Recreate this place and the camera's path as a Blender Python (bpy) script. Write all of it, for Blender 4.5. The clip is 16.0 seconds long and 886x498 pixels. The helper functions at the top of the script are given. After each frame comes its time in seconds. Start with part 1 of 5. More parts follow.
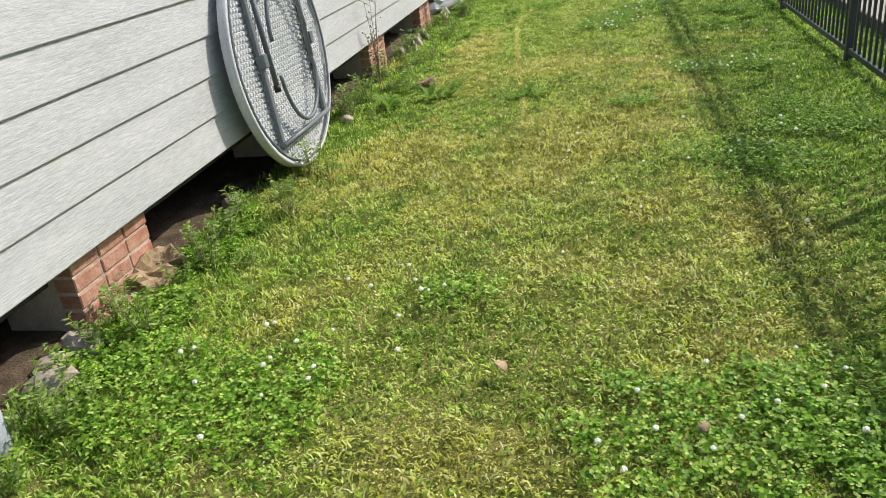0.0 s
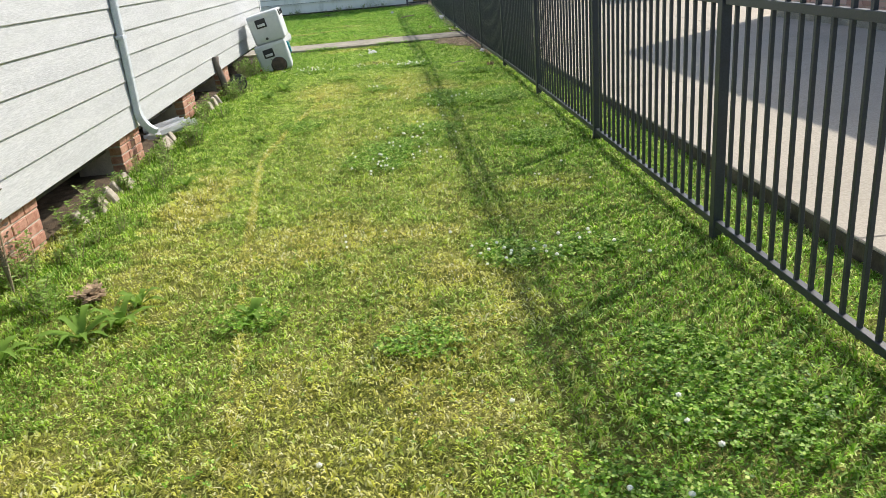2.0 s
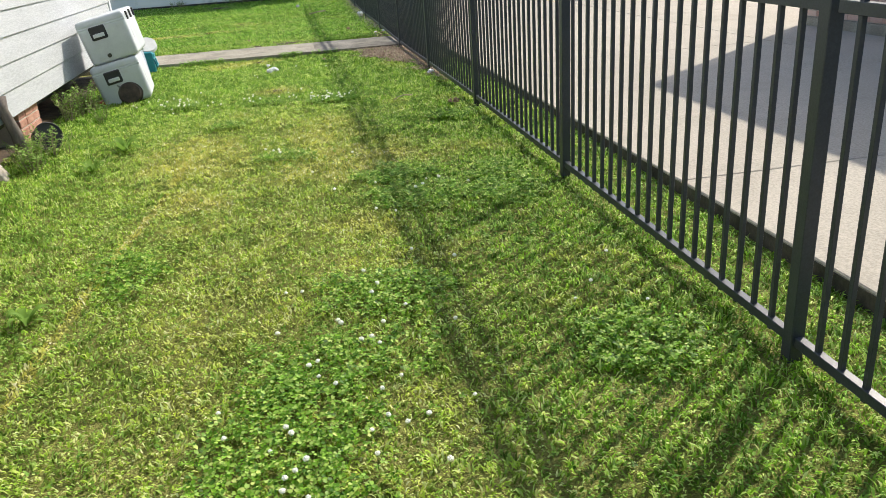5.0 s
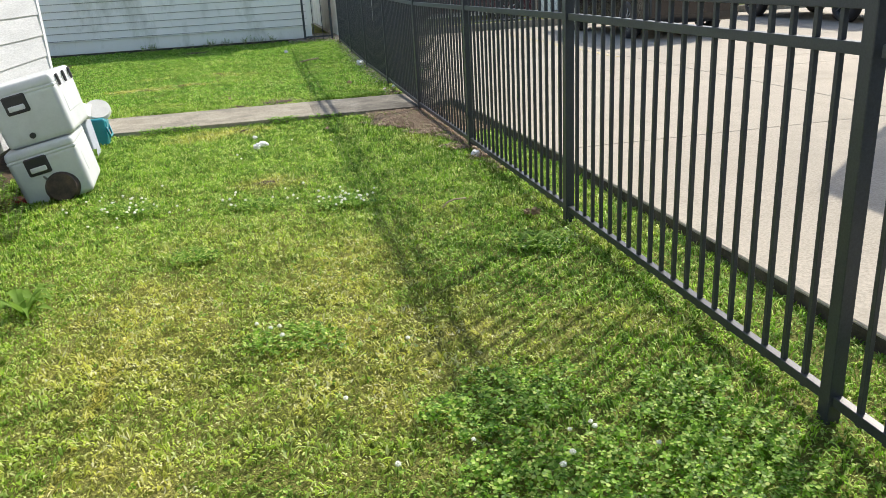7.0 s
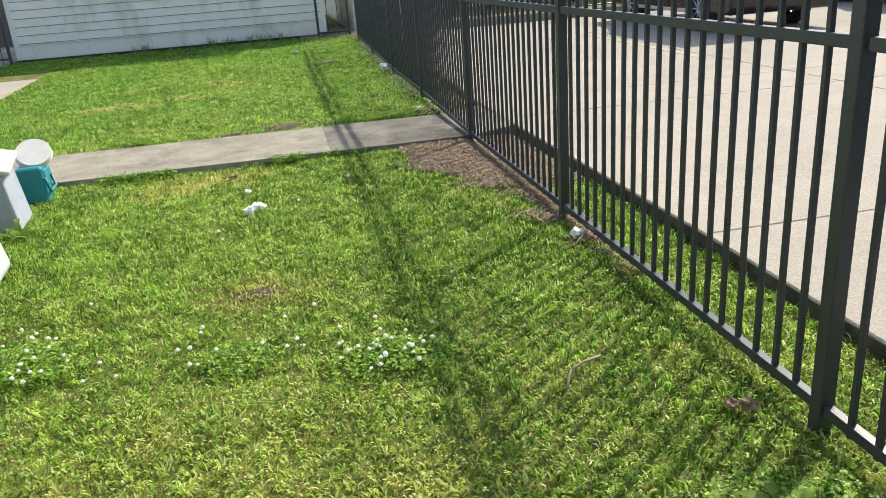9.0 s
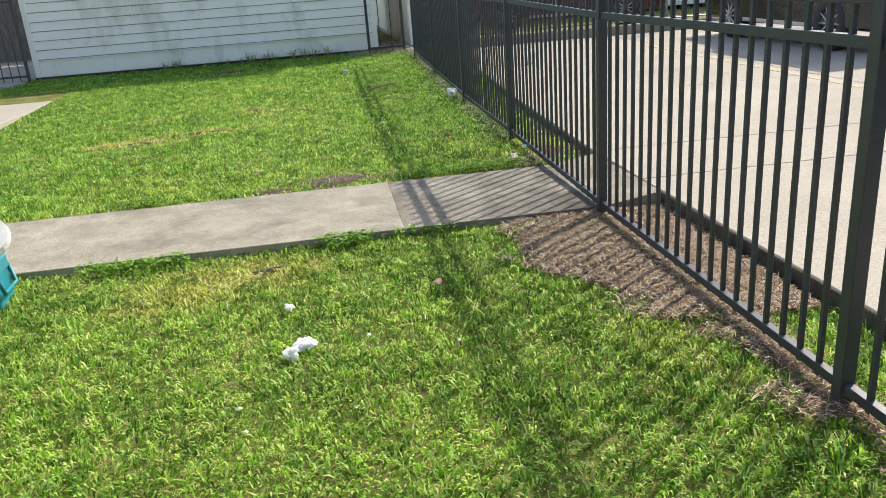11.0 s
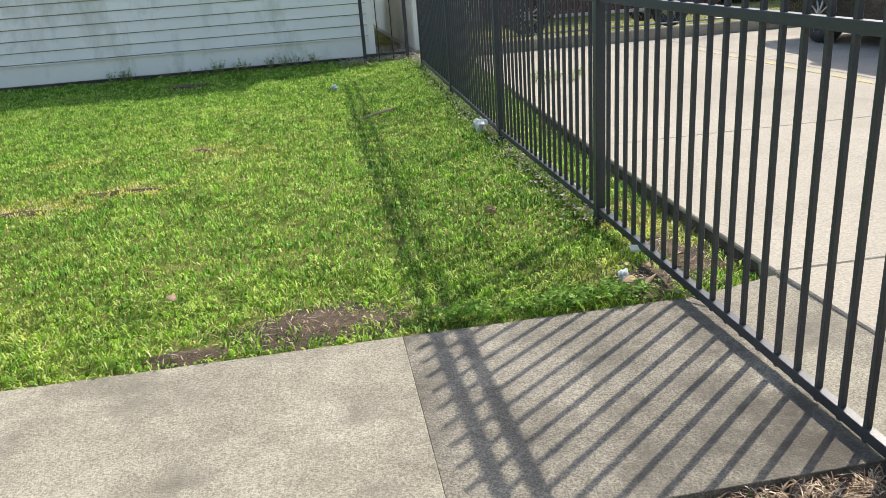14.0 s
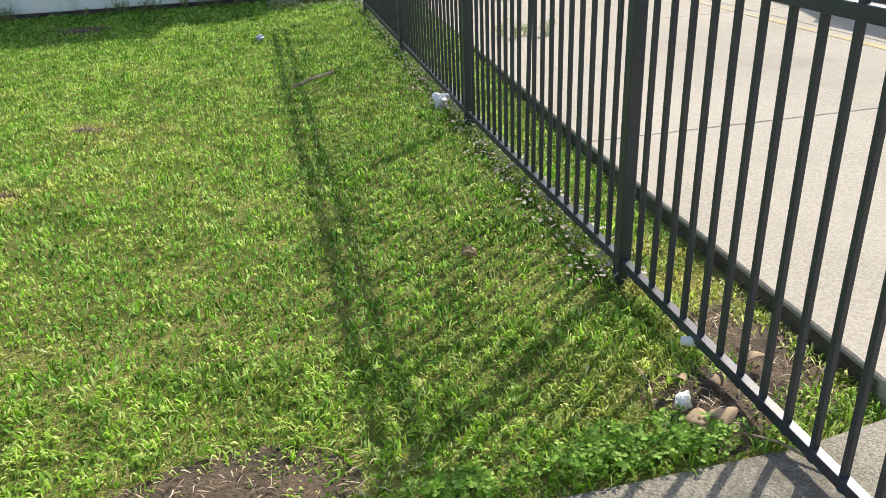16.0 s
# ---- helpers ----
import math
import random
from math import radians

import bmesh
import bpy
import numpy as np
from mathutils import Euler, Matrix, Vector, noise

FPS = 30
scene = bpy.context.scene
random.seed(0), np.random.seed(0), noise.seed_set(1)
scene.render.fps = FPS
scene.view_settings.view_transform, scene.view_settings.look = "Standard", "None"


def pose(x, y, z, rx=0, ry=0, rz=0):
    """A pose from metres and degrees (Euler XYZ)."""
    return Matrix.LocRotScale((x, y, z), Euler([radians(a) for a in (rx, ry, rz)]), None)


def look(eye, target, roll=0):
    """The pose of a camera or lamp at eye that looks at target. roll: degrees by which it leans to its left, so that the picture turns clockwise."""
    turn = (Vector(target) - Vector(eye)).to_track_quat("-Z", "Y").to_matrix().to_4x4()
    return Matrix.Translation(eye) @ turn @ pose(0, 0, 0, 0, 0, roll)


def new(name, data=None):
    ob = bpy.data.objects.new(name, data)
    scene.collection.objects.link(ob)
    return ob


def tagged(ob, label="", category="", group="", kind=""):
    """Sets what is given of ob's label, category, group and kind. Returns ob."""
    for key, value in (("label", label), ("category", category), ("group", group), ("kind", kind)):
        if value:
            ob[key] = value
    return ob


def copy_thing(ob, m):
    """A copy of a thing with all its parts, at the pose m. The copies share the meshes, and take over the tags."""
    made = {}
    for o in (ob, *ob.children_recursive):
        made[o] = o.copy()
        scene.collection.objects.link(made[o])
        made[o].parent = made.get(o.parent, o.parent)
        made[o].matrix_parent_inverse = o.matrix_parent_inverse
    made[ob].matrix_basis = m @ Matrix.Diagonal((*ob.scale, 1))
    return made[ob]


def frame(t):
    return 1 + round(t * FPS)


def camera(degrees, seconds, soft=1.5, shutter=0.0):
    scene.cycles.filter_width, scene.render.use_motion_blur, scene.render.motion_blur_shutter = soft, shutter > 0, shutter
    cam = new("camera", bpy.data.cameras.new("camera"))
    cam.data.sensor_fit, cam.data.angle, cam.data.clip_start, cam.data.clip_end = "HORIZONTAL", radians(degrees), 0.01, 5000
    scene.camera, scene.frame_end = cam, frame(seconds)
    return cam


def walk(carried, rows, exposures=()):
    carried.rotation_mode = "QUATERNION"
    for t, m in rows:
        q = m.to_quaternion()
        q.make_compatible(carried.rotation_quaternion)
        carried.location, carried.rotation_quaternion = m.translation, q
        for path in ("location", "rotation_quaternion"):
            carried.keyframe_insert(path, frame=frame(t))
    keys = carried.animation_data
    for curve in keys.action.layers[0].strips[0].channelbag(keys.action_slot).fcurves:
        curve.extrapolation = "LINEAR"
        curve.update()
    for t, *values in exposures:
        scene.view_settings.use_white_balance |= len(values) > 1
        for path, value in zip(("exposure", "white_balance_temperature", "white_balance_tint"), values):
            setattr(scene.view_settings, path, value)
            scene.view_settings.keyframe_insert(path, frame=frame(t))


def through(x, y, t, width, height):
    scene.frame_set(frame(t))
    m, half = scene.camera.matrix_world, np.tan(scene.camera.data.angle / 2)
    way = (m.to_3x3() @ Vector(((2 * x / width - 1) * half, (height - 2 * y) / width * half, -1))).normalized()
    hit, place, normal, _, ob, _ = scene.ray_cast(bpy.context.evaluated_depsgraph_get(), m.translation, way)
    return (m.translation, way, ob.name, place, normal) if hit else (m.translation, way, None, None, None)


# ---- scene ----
cam = camera(60.0, 16.0, soft=0.6)
PATH = [
    (0, (-0.416, 0.161, 1.563), (-0.832, 1.937, 0.743), -6.70),
    (0.5, (-0.488, 0.832, 1.577), (-0.813, 2.615, 0.732), -5.50),
    (1, (-0.391, 1.466, 1.585), (-0.577, 3.292, 0.791), -3.95),
    (1.5, (-0.369, 2.126, 1.618), (-0.471, 4.002, 0.932), -4.40),
    (2, (-0.235, 2.845, 1.604), (-0.136, 4.720, 0.916), -5.05),
    (2.5, (-0.149, 3.545, 1.615), (0.094, 5.404, 0.919), -4.40),
    (3, (-0.112, 4.232, 1.611), (0.165, 6.090, 0.925), -4.19),
    (3.2, (-0.107, 4.503, 1.630), (0.136, 6.368, 0.949), -3.92),
    (5.3, (-0.211, 7.274, 1.627), (0.158, 9.085, 0.863), -3.91),
    (5.5, (-0.228, 7.521, 1.648), (0.207, 9.311, 0.870), -3.04),
    (6, (-0.245, 8.197, 1.631), (0.208, 10.016, 0.935), -3.26),
    (6.5, (-0.212, 8.850, 1.662), (0.230, 10.694, 1.024), -3.28),
    (7, (-0.271, 9.504, 1.677), (0.113, 11.354, 1.021), -3.40),
    (7.5, (-0.238, 10.135, 1.663), (0.124, 11.987, 1.000), -4.73),
    (8, (-0.264, 10.848, 1.659), (0.100, 12.693, 0.978), -4.46),
    (8.5, (-0.174, 11.442, 1.683), (0.189, 13.285, 0.997), -3.99),
    (9, (-0.101, 11.983, 1.724), (0.236, 13.831, 1.037), -4.35),
    (9.2, (-0.119, 12.209, 1.735), (0.212, 14.060, 1.052), -4.21),
    (11.3, (-0.223, 14.428, 1.724), (0.021, 16.304, 1.073), -4.32),
    (11.5, (-0.302, 14.611, 1.692), (-0.050, 16.491, 1.057), -4.08),
    (12, (-0.311, 15.123, 1.698), (-0.058, 17.004, 1.065), -4.50),
    (12.5, (-0.193, 15.591, 1.703), (0.077, 17.468, 1.068), -4.81),
    (13, (-0.163, 16.094, 1.687), (0.136, 17.963, 1.044), -4.66),
    (13.5, (-0.073, 16.563, 1.685), (0.230, 18.430, 1.036), -4.50),
    (14, (-0.020, 17.062, 1.688), (0.241, 18.927, 1.015), -4.29),
    (14.5, (0.034, 17.457, 1.726), (0.226, 19.321, 1.026), -4.88),
    (15, (0.184, 17.854, 1.752), (0.449, 19.691, 1.007), -4.95),
    (15.5, (0.169, 18.130, 1.761), (0.552, 19.915, 0.945), -3.30),
    (16, (0.134, 18.478, 1.781), (0.524, 20.246, 0.931), -2.62),
]
walk(cam, [(t, look(eye, target, roll)) for t, eye, target, roll in PATH], exposures=[(0.0, 0.31), (0.5, 0.41), (1.0, 0.47), (2.0, 0.51), (9.0, 0.50), (11.5, 0.56), (14.5, 0.56), (16.0, 0.56)])

# ---- light ----
SUN_TO = Vector((-0.733, -0.595, -0.885)).normalized()      # the way the sunlight travels
sun = new("sun", bpy.data.lights.new("sun", "SUN"))
sun.data.energy, sun.data.angle, sun.data.color = 3.5, radians(0.6), (1.0, 0.93, 0.82)
sun.rotation_mode = "QUATERNION"
sun.rotation_quaternion = SUN_TO.to_track_quat("-Z", "Y")
world = bpy.data.worlds.new("sky")
scene.world = world
world.use_nodes = True
wn = world.node_tree.nodes
sky = wn.new("ShaderNodeTexSky")
sky.sky_type, sky.sun_disc = "NISHITA", False
sky.sun_elevation = math.asin(-SUN_TO.z)
sky.sun_rotation = math.atan2(-SUN_TO.x, -SUN_TO.y)
sky.air_density, sky.dust_density, sky.ozone_density = 1.0, 2.0, 1.0
world.node_tree.links.new(sky.outputs[0], wn["Background"].inputs[0])
wn["Background"].inputs[1].default_value = 0.15
scene.view_settings.exposure = 0.35


# ---- helpers of this scene ----
def part(name, bm, material, parent=None, label="", smooth=False):
    """Links a bmesh as one mesh object, under a thing or a part."""
    me = bpy.data.meshes.new(name)
    bm.normal_update()
    bm.to_mesh(me)
    bm.free()
    for m in (material if isinstance(material, (list, tuple)) else [material]):
        me.materials.append(m)
    if smooth:
        for p in me.polygons:
            p.use_smooth = True
    ob = new(name, me)
    if parent:
        ob.parent = parent
    if label:
        ob["label"] = label
    return ob


def again(ob, name, parent, m):
    """One more object on the same mesh."""
    o = new(name, ob.data)
    o.parent = parent
    o.matrix_basis = m
    return o


def box(bm, x0, x1, y0, y1, z0, z1, bevel=0.0, mat=0):
    vs = [bm.verts.new((x, y, z)) for x in (x0, x1) for y in (y0, y1) for z in (z0, z1)]
    fs = [bm.faces.new([vs[i] for i in q]) for q in ((0, 1, 3, 2), (4, 6, 7, 5), (0, 4, 5, 1), (2, 3, 7, 6), (0, 2, 6, 4), (1, 5, 7, 3))]
    for f in fs:
        f.material_index = mat
    if bevel:
        es = list({e for f in fs for e in f.edges})
        bmesh.ops.bevel(bm, geom=es, offset=bevel, segments=1, profile=0.5, affect="EDGES", clamp_overlap=True)
    return vs


def boxm(x0, x1, y0, y1, z0, z1, bevel=0.0):
    bm = bmesh.new()
    box(bm, x0, x1, y0, y1, z0, z1, bevel)
    return bm


def rounded(sx, sy, sz, r, seg=3):
    """A box on z = 0 with rounded edges."""
    bm = boxm(-sx / 2, sx / 2, -sy / 2, sy / 2, 0, sz)
    bmesh.ops.bevel(bm, geom=bm.edges[:], offset=r, segments=seg, profile=0.5, affect="EDGES", clamp_overlap=True)
    return bm


def tube(bm, pts, r, seg=8, cap=True):
    """A round bar along points."""
    pts = [Vector(p) for p in pts]
    rings = []
    side = None
    for i, p in enumerate(pts):
        d = (pts[min(i + 1, len(pts) - 1)] - pts[max(i - 1, 0)]).normalized()
        if side is None:
            side = d.orthogonal().normalized()
        side = (side - d * side.dot(d)).normalized()
        up = d.cross(side)
        rr = r[i] if isinstance(r, (list, tuple)) else r
        rings.append([bm.verts.new(p + rr * (math.cos(a) * side + math.sin(a) * up)) for a in (2 * math.pi * k / seg for k in range(seg))])
    for a, b in zip(rings, rings[1:]):
        for k in range(seg):
            bm.faces.new((a[k], a[(k + 1) % seg], b[(k + 1) % seg], b[k])).smooth = True
    if cap:
        bm.faces.new(list(reversed(rings[0])))
        bm.faces.new(rings[-1])


def soften(ob):
    """Smooth shading over rounded edges, flat faces kept flat."""
    for p in ob.data.polygons:
        p.use_smooth = True
    ob.modifiers.new("normals", "WEIGHTED_NORMAL").keep_sharp = False
    return ob


def thing(name, m, label, category, group="", kind=""):
    ob = new(name)
    ob.matrix_basis = m
    return tagged(ob, label, category, group, kind)


def fast_mesh(name, verts, faces_tri, mats, parent=None):
    """A mesh from numpy arrays of vertices and triangles."""
    me = bpy.data.meshes.new(name)
    nv, nf = len(verts), len(faces_tri)
    me.vertices.add(nv)
    me.vertices.foreach_set("co", np.asarray(verts, np.float32).ravel())
    me.loops.add(nf * 3)
    me.loops.foreach_set("vertex_index", np.asarray(faces_tri, np.int32).ravel())
    me.polygons.add(nf)
    me.polygons.foreach_set("loop_start", np.arange(0, nf * 3, 3, dtype=np.int32))
    for m in mats:
        me.materials.append(m)
    me.update(calc_edges=True)
    ob = new(name, me)
    if parent:
        ob.parent = parent
    return ob


# ---- materials ----
def mat(name, rough=0.6, metal=0.0, spec=0.5):
    m = bpy.data.materials.new(name)
    m.use_nodes = True
    b = m.node_tree.nodes["Principled BSDF"]
    b.inputs["Roughness"].default_value = rough
    b.inputs["Metallic"].default_value = metal
    b.inputs["Specular IOR Level"].default_value = spec
    return m, m.node_tree, b


def node(nt, kind, **sets):
    n = nt.nodes.new("ShaderNode" + kind)
    for k, v in sets.items():
        n.inputs[k.replace("_", " ")].default_value = v
    return n


def coords(nt, scale=(1, 1, 1), obj=True):
    t = nt.nodes.new("ShaderNodeTexCoord") if obj else nt.nodes.new("ShaderNodeNewGeometry")
    mp = nt.nodes.new("ShaderNodeMapping")
    mp.inputs["Scale"].default_value = scale
    nt.links.new(t.outputs["Object" if obj else "Position"], mp.inputs["Vector"])
    return mp.outputs[0]


def ramp(nt, src, stops):
    r = nt.nodes.new("ShaderNodeValToRGB")
    e = r.color_ramp.elements
    while len(e) < len(stops):
        e.new(0.5)
    for el, (p, c) in zip(e, stops):
        el.position, el.color = p, (*c, 1)
    nt.links.new(src, r.inputs[0])
    return r.outputs[0]


def mix(nt, fac, a, b, mode="MIX"):
    n = nt.nodes.new("ShaderNodeMix")
    n.data_type, n.blend_type = "RGBA", mode
    for i, v in ((0, fac), (6, a), (7, b)):
        if isinstance(v, (int, float)):
            n.inputs[i].default_value = v
        elif isinstance(v, tuple):
            n.inputs[i].default_value = (*v, 1)
        else:
            nt.links.new(v, n.inputs[i])
    return n.outputs[2]


def tex(nt, vec, scale, detail=4.0, rough=0.6):
    n = node(nt, "TexNoise", Scale=scale, Detail=detail, Roughness=rough)
    nt.links.new(vec, n.inputs["Vector"])
    return n.outputs[0]


def bump(nt, b, src, dist, strength=1.0):
    n = node(nt, "Bump", Distance=dist, Strength=strength)
    nt.links.new(src, n.inputs["Height"])
    nt.links.new(n.outputs[0], b.inputs["Normal"])


def surface(name, c0, c1, scale=6.0, fine=80.0, rough=0.6, metal=0.0, spec=0.5, relief=0.002, obj=False, stretch=(1, 1, 1), dirt=None, dirt_scale=1.5, dirt_from=0.55, grit=0.25):
    """A two-scale mottled material, in world size."""
    m, nt, b = mat(name, rough, metal, spec)
    v = coords(nt, stretch, obj)
    col = ramp(nt, tex(nt, v, scale), [(0.35, c0), (0.65, c1)])
    f = tex(nt, v, fine, 3)
    col = mix(nt, grit, col, ramp(nt, f, [(0.35, (0.22, 0.22, 0.22)), (0.65, (0.78, 0.78, 0.78))]), "OVERLAY")
    if dirt:
        d = ramp(nt, tex(nt, v, dirt_scale, 6, 0.7), [(dirt_from, (0, 0, 0)), (dirt_from + 0.2, (1, 1, 1))])
        col = mix(nt, d, col, dirt)
    nt.links.new(col, b.inputs["Base Color"])
    if relief:
        bump(nt, b, f, relief)
    return m


def plain(name, c, rough=0.5, metal=0.0, spec=0.5, var=0.12):
    d = tuple(max(0, x * (1 - var)) for x in c)
    return surface(name, d, c, 9, 120, rough, metal, spec, 0.0006)


siding_mat = surface("painted_siding", (0.47, 0.485, 0.50), (0.54, 0.555, 0.57), 2.0, 26, 0.6, spec=0.3, relief=0.0022, stretch=(3, 0.55, 6), dirt=(0.50, 0.52, 0.52), dirt_scale=0.7, dirt_from=0.58)
trim_mat = plain("white_trim_paint", (0.78, 0.79, 0.80), 0.5)
garage_mat = surface("weathered_white_siding", (0.91, 0.905, 0.84), (0.97, 0.96, 0.90), 0.9, 40, 0.6, relief=0.001, stretch=(1.3, 1, 0.6), dirt=(0.60, 0.61, 0.52), dirt_scale=1.0, dirt_from=0.50, grit=0.12)
fence_mat = plain("black_powder_coat", (0.046, 0.053, 0.062), 0.38)
concrete_mat = surface("concrete_path", (0.285, 0.258, 0.20), (0.40, 0.365, 0.285), 3.4, 140, 0.85, spec=0.2, relief=0.003, dirt=(0.20, 0.182, 0.145), dirt_scale=2.6, dirt_from=0.5, grit=0.68)
grimy_mat = surface("grimy_concrete", (0.225, 0.205, 0.162), (0.345, 0.315, 0.252), 2.6, 140, 0.88, spec=0.2, relief=0.005, dirt=(0.115, 0.103, 0.084), dirt_scale=2.0, dirt_from=0.46, grit=0.75)
drive_mat = surface("concrete_slab", (0.41, 0.37, 0.30), (0.485, 0.44, 0.36), 1.2, 70, 0.85, spec=0.2, relief=0.003, dirt=(0.345, 0.31, 0.25), dirt_scale=0.6, dirt_from=0.50, grit=0.30)
yellow_mat = surface("faded_yellow_paint", (0.44, 0.38, 0.22), (0.56, 0.44, 0.16), 5, 60, 0.8, relief=0.002, dirt=(0.43, 0.39, 0.32), dirt_scale=4.0, dirt_from=0.45)
# concrete darkened to carry the shade of the kerb face
kerb_mat = surface("shade_toned_kerb_concrete", (0.05, 0.043, 0.035), (0.12, 0.105, 0.085), 6, 60, 0.9, relief=0.004)
brick_mat = surface("red_brick", (0.34, 0.15, 0.10), (0.52, 0.30, 0.22), 14, 90, 0.85, relief=0.003)
mortar_mat = surface("mortar", (0.42, 0.36, 0.30), (0.55, 0.48, 0.41), 12, 120, 0.9, relief=0.002)
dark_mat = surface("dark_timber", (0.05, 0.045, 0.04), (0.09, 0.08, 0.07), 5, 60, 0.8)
roof_mat = surface("roof_shingle", (0.10, 0.10, 0.10), (0.17, 0.16, 0.15), 8, 60, 0.9)
soil_mat = surface("soil", (0.052, 0.037, 0.023), (0.14, 0.10, 0.062), 9, 90, 0.95, relief=0.01)
mulch_mat = surface("straw_and_soil", (0.12, 0.09, 0.06), (0.27, 0.205, 0.14), 25, 120, 0.95, spec=0.1, relief=0.012, grit=0.5)
cooler_mat = surface("cooler_plastic", (0.56, 0.59, 0.60), (0.63, 0.66, 0.67), 5, 60, 0.5, relief=0.0004, grit=0.06, dirt=(0.50, 0.50, 0.45), dirt_scale=3.0, dirt_from=0.6)
black_mat = plain("black_rubber", (0.03, 0.03, 0.032), 0.5)
teal_mat = plain("teal_plastic", (0.02, 0.28, 0.34), 0.4)
steel_mat = plain("grey_steel", (0.30, 0.31, 0.33), 0.35, 0.9)
car_mat = plain("black_car_paint", (0.012, 0.012, 0.014), 0.12, 0.0, 0.6)
rim_mat = plain("alloy_rim", (0.55, 0.55, 0.56), 0.3, 0.9)
tablewhite_mat = plain("table_plastic", (0.62, 0.64, 0.66), 0.5)
foam_mat = plain("pale_foam_board", (0.42, 0.46, 0.54), 0.7)
lid_mat = plain("milky_plastic", (0.72, 0.72, 0.68), 0.4)
pan_mat = surface("rusty_pan", (0.03, 0.026, 0.024), (0.10, 0.07, 0.055), 12, 120, 0.6, 0.3, relief=0.001)
red_mat = plain("red_plastic", (0.40, 0.05, 0.03), 0.45)
maroon_mat = plain("maroon_paint", (0.07, 0.012, 0.022), 0.3)
glass_mat = plain("dark_glass", (0.01, 0.012, 0.014), 0.05)
paper_mat = plain("crumpled_paper", (0.86, 0.86, 0.86), 0.7)
for key, value in (("Subsurface Weight", 1.0), ("Subsurface Scale", 0.03), ("Subsurface Radius", (1.0, 1.0, 1.0))):
    paper_mat.node_tree.nodes["Principled BSDF"].inputs[key].default_value = value
# grey that paints the shadow lines under the garage laps
lap_shade_mat = surface("lap_shade", (0.28, 0.28, 0.26), (0.42, 0.42, 0.39), 3.0, 60, 0.9, relief=0.0)
stone_mat = surface("pale_rubble", (0.34, 0.29, 0.23), (0.52, 0.46, 0.38), 9, 90, 0.9, relief=0.004)
deadleaf_mat = surface("dead_leaf", (0.20, 0.135, 0.075), (0.44, 0.32, 0.19), 20, 120, 0.8, relief=0.001)
twig_mat = surface("dry_twig", (0.24, 0.19, 0.12), (0.42, 0.35, 0.24), 20, 150, 0.85, relief=0.001)
wood_mat = surface("weathered_wood", (0.12, 0.10, 0.085), (0.24, 0.20, 0.17), 6, 90, 0.85, relief=0.003, stretch=(3, 3, 0.6))
spout_mat = plain("pale_grey_downspout", (0.60, 0.65, 0.70), 0.45)
tablegrey_mat = plain("grey_powder_coat", (0.16, 0.18, 0.20), 0.45)


# ---- ground ----
HEIGHTS = [(-40, 0.05), (3.5, 0.06), (6.5, 0.10), (11.5, 0.185), (14, 0.215), (18.6, 0.225), (20.0, 0.27), (23.5, 0.30), (29.6, 0.50), (60, 0.6)]


def height(y):
    return np.interp(y, [a for a, _ in HEIGHTS], [b for _, b in HEIGHTS])


def ground_z(x, y):
    """The lawn's height; beyond the fence the ground stays under the slab."""
    h = float(height(y))
    return h - max(0.0, h - 0.27) * min(1.0, max(0.0, (x - 2.0) / 0.4))


FENCE_X, POST_STEP, POST_Y = 1.46, 2.40, 11.48
WALL_X = -2.52
PATH_Y0, PATH_Y1, PATH_Z = 18.73, 19.97, 0.275
KERB_X, SLAB_Z, SLAB_FALL = 1.885, 0.335, 0.0105


def slab_z(y):
    """The parking slab falls gently towards the street."""
    return SLAB_Z + SLAB_FALL * (y - 19.0)



def sheet():
    xs = sorted(set([-600, -200, -60, -20, -9, -6] + [round(-4.5 + 0.25 * i, 3) for i in range(27)] + [4, 8, 20, 60, 200, 600]))
    ys = sorted(set([-600, -200, -60, -20, -8, -3] + [round(-1 + 0.25 * i, 3) for i in range(128)] + [34, 40, 60, 120, 300, 600]))
    bm = bmesh.new()
    grid = [[bm.verts.new((x, y, ground_z(x, y) - 0.009 + 0.004 * noise.noise((x * 1.3, y * 1.3, 0)))) for x in xs] for y in ys]
    for j in range(len(ys) - 1):
        for i in range(len(xs) - 1):
            bm.faces.new((grid[j][i], grid[j][i + 1], grid[j + 1][i + 1], grid[j + 1][i])).smooth = True
    return bm


def lawn_soil():
    m, nt, b = mat("lawn_thatch", 0.95, 0, 0.2)
    v = coords(nt, obj=False)
    a = ramp(nt, tex(nt, v, 3.0), [(0.35, (0.15, 0.17, 0.035)), (0.65, (0.31, 0.30, 0.09))])
    f = tex(nt, v, 120, 3)
    col = mix(nt, 0.5, a, ramp(nt, f, [(0.35, (0.1, 0.1, 0.1)), (0.65, (0.8, 0.8, 0.8))]), "OVERLAY")
    nt.links.new(col, b.inputs["Base Color"])
    bump(nt, b, f, 0.02)
    return m


thatch_mat = lawn_soil()
ground = tagged(part("ground", sheet(), thatch_mat), "lawn soil and thatch under the mown grass", "ground", kind="structure")

# bare dark soil under the house
bm = bmesh.new()
prev = None
for k in range(24):
    y = -4 + k * (22.4 / 23)
    cur = [bm.verts.new((x, y, ground_z(x, y) + dz)) for x, dz in ((-9, 0.02), (-2.7, 0.02), (WALL_X - 0.02 + 0.05 * noise.noise((0, y * 2, 5)), -0.012))]
    if prev:
        for i in range(2):
            bm.faces.new((prev[i], prev[i + 1], cur[i + 1], cur[i])).smooth = True
    prev = cur
tagged(part("crawlspace_soil", bm, soil_mat), "dark bare soil under the raised house", "soil", kind="structure")

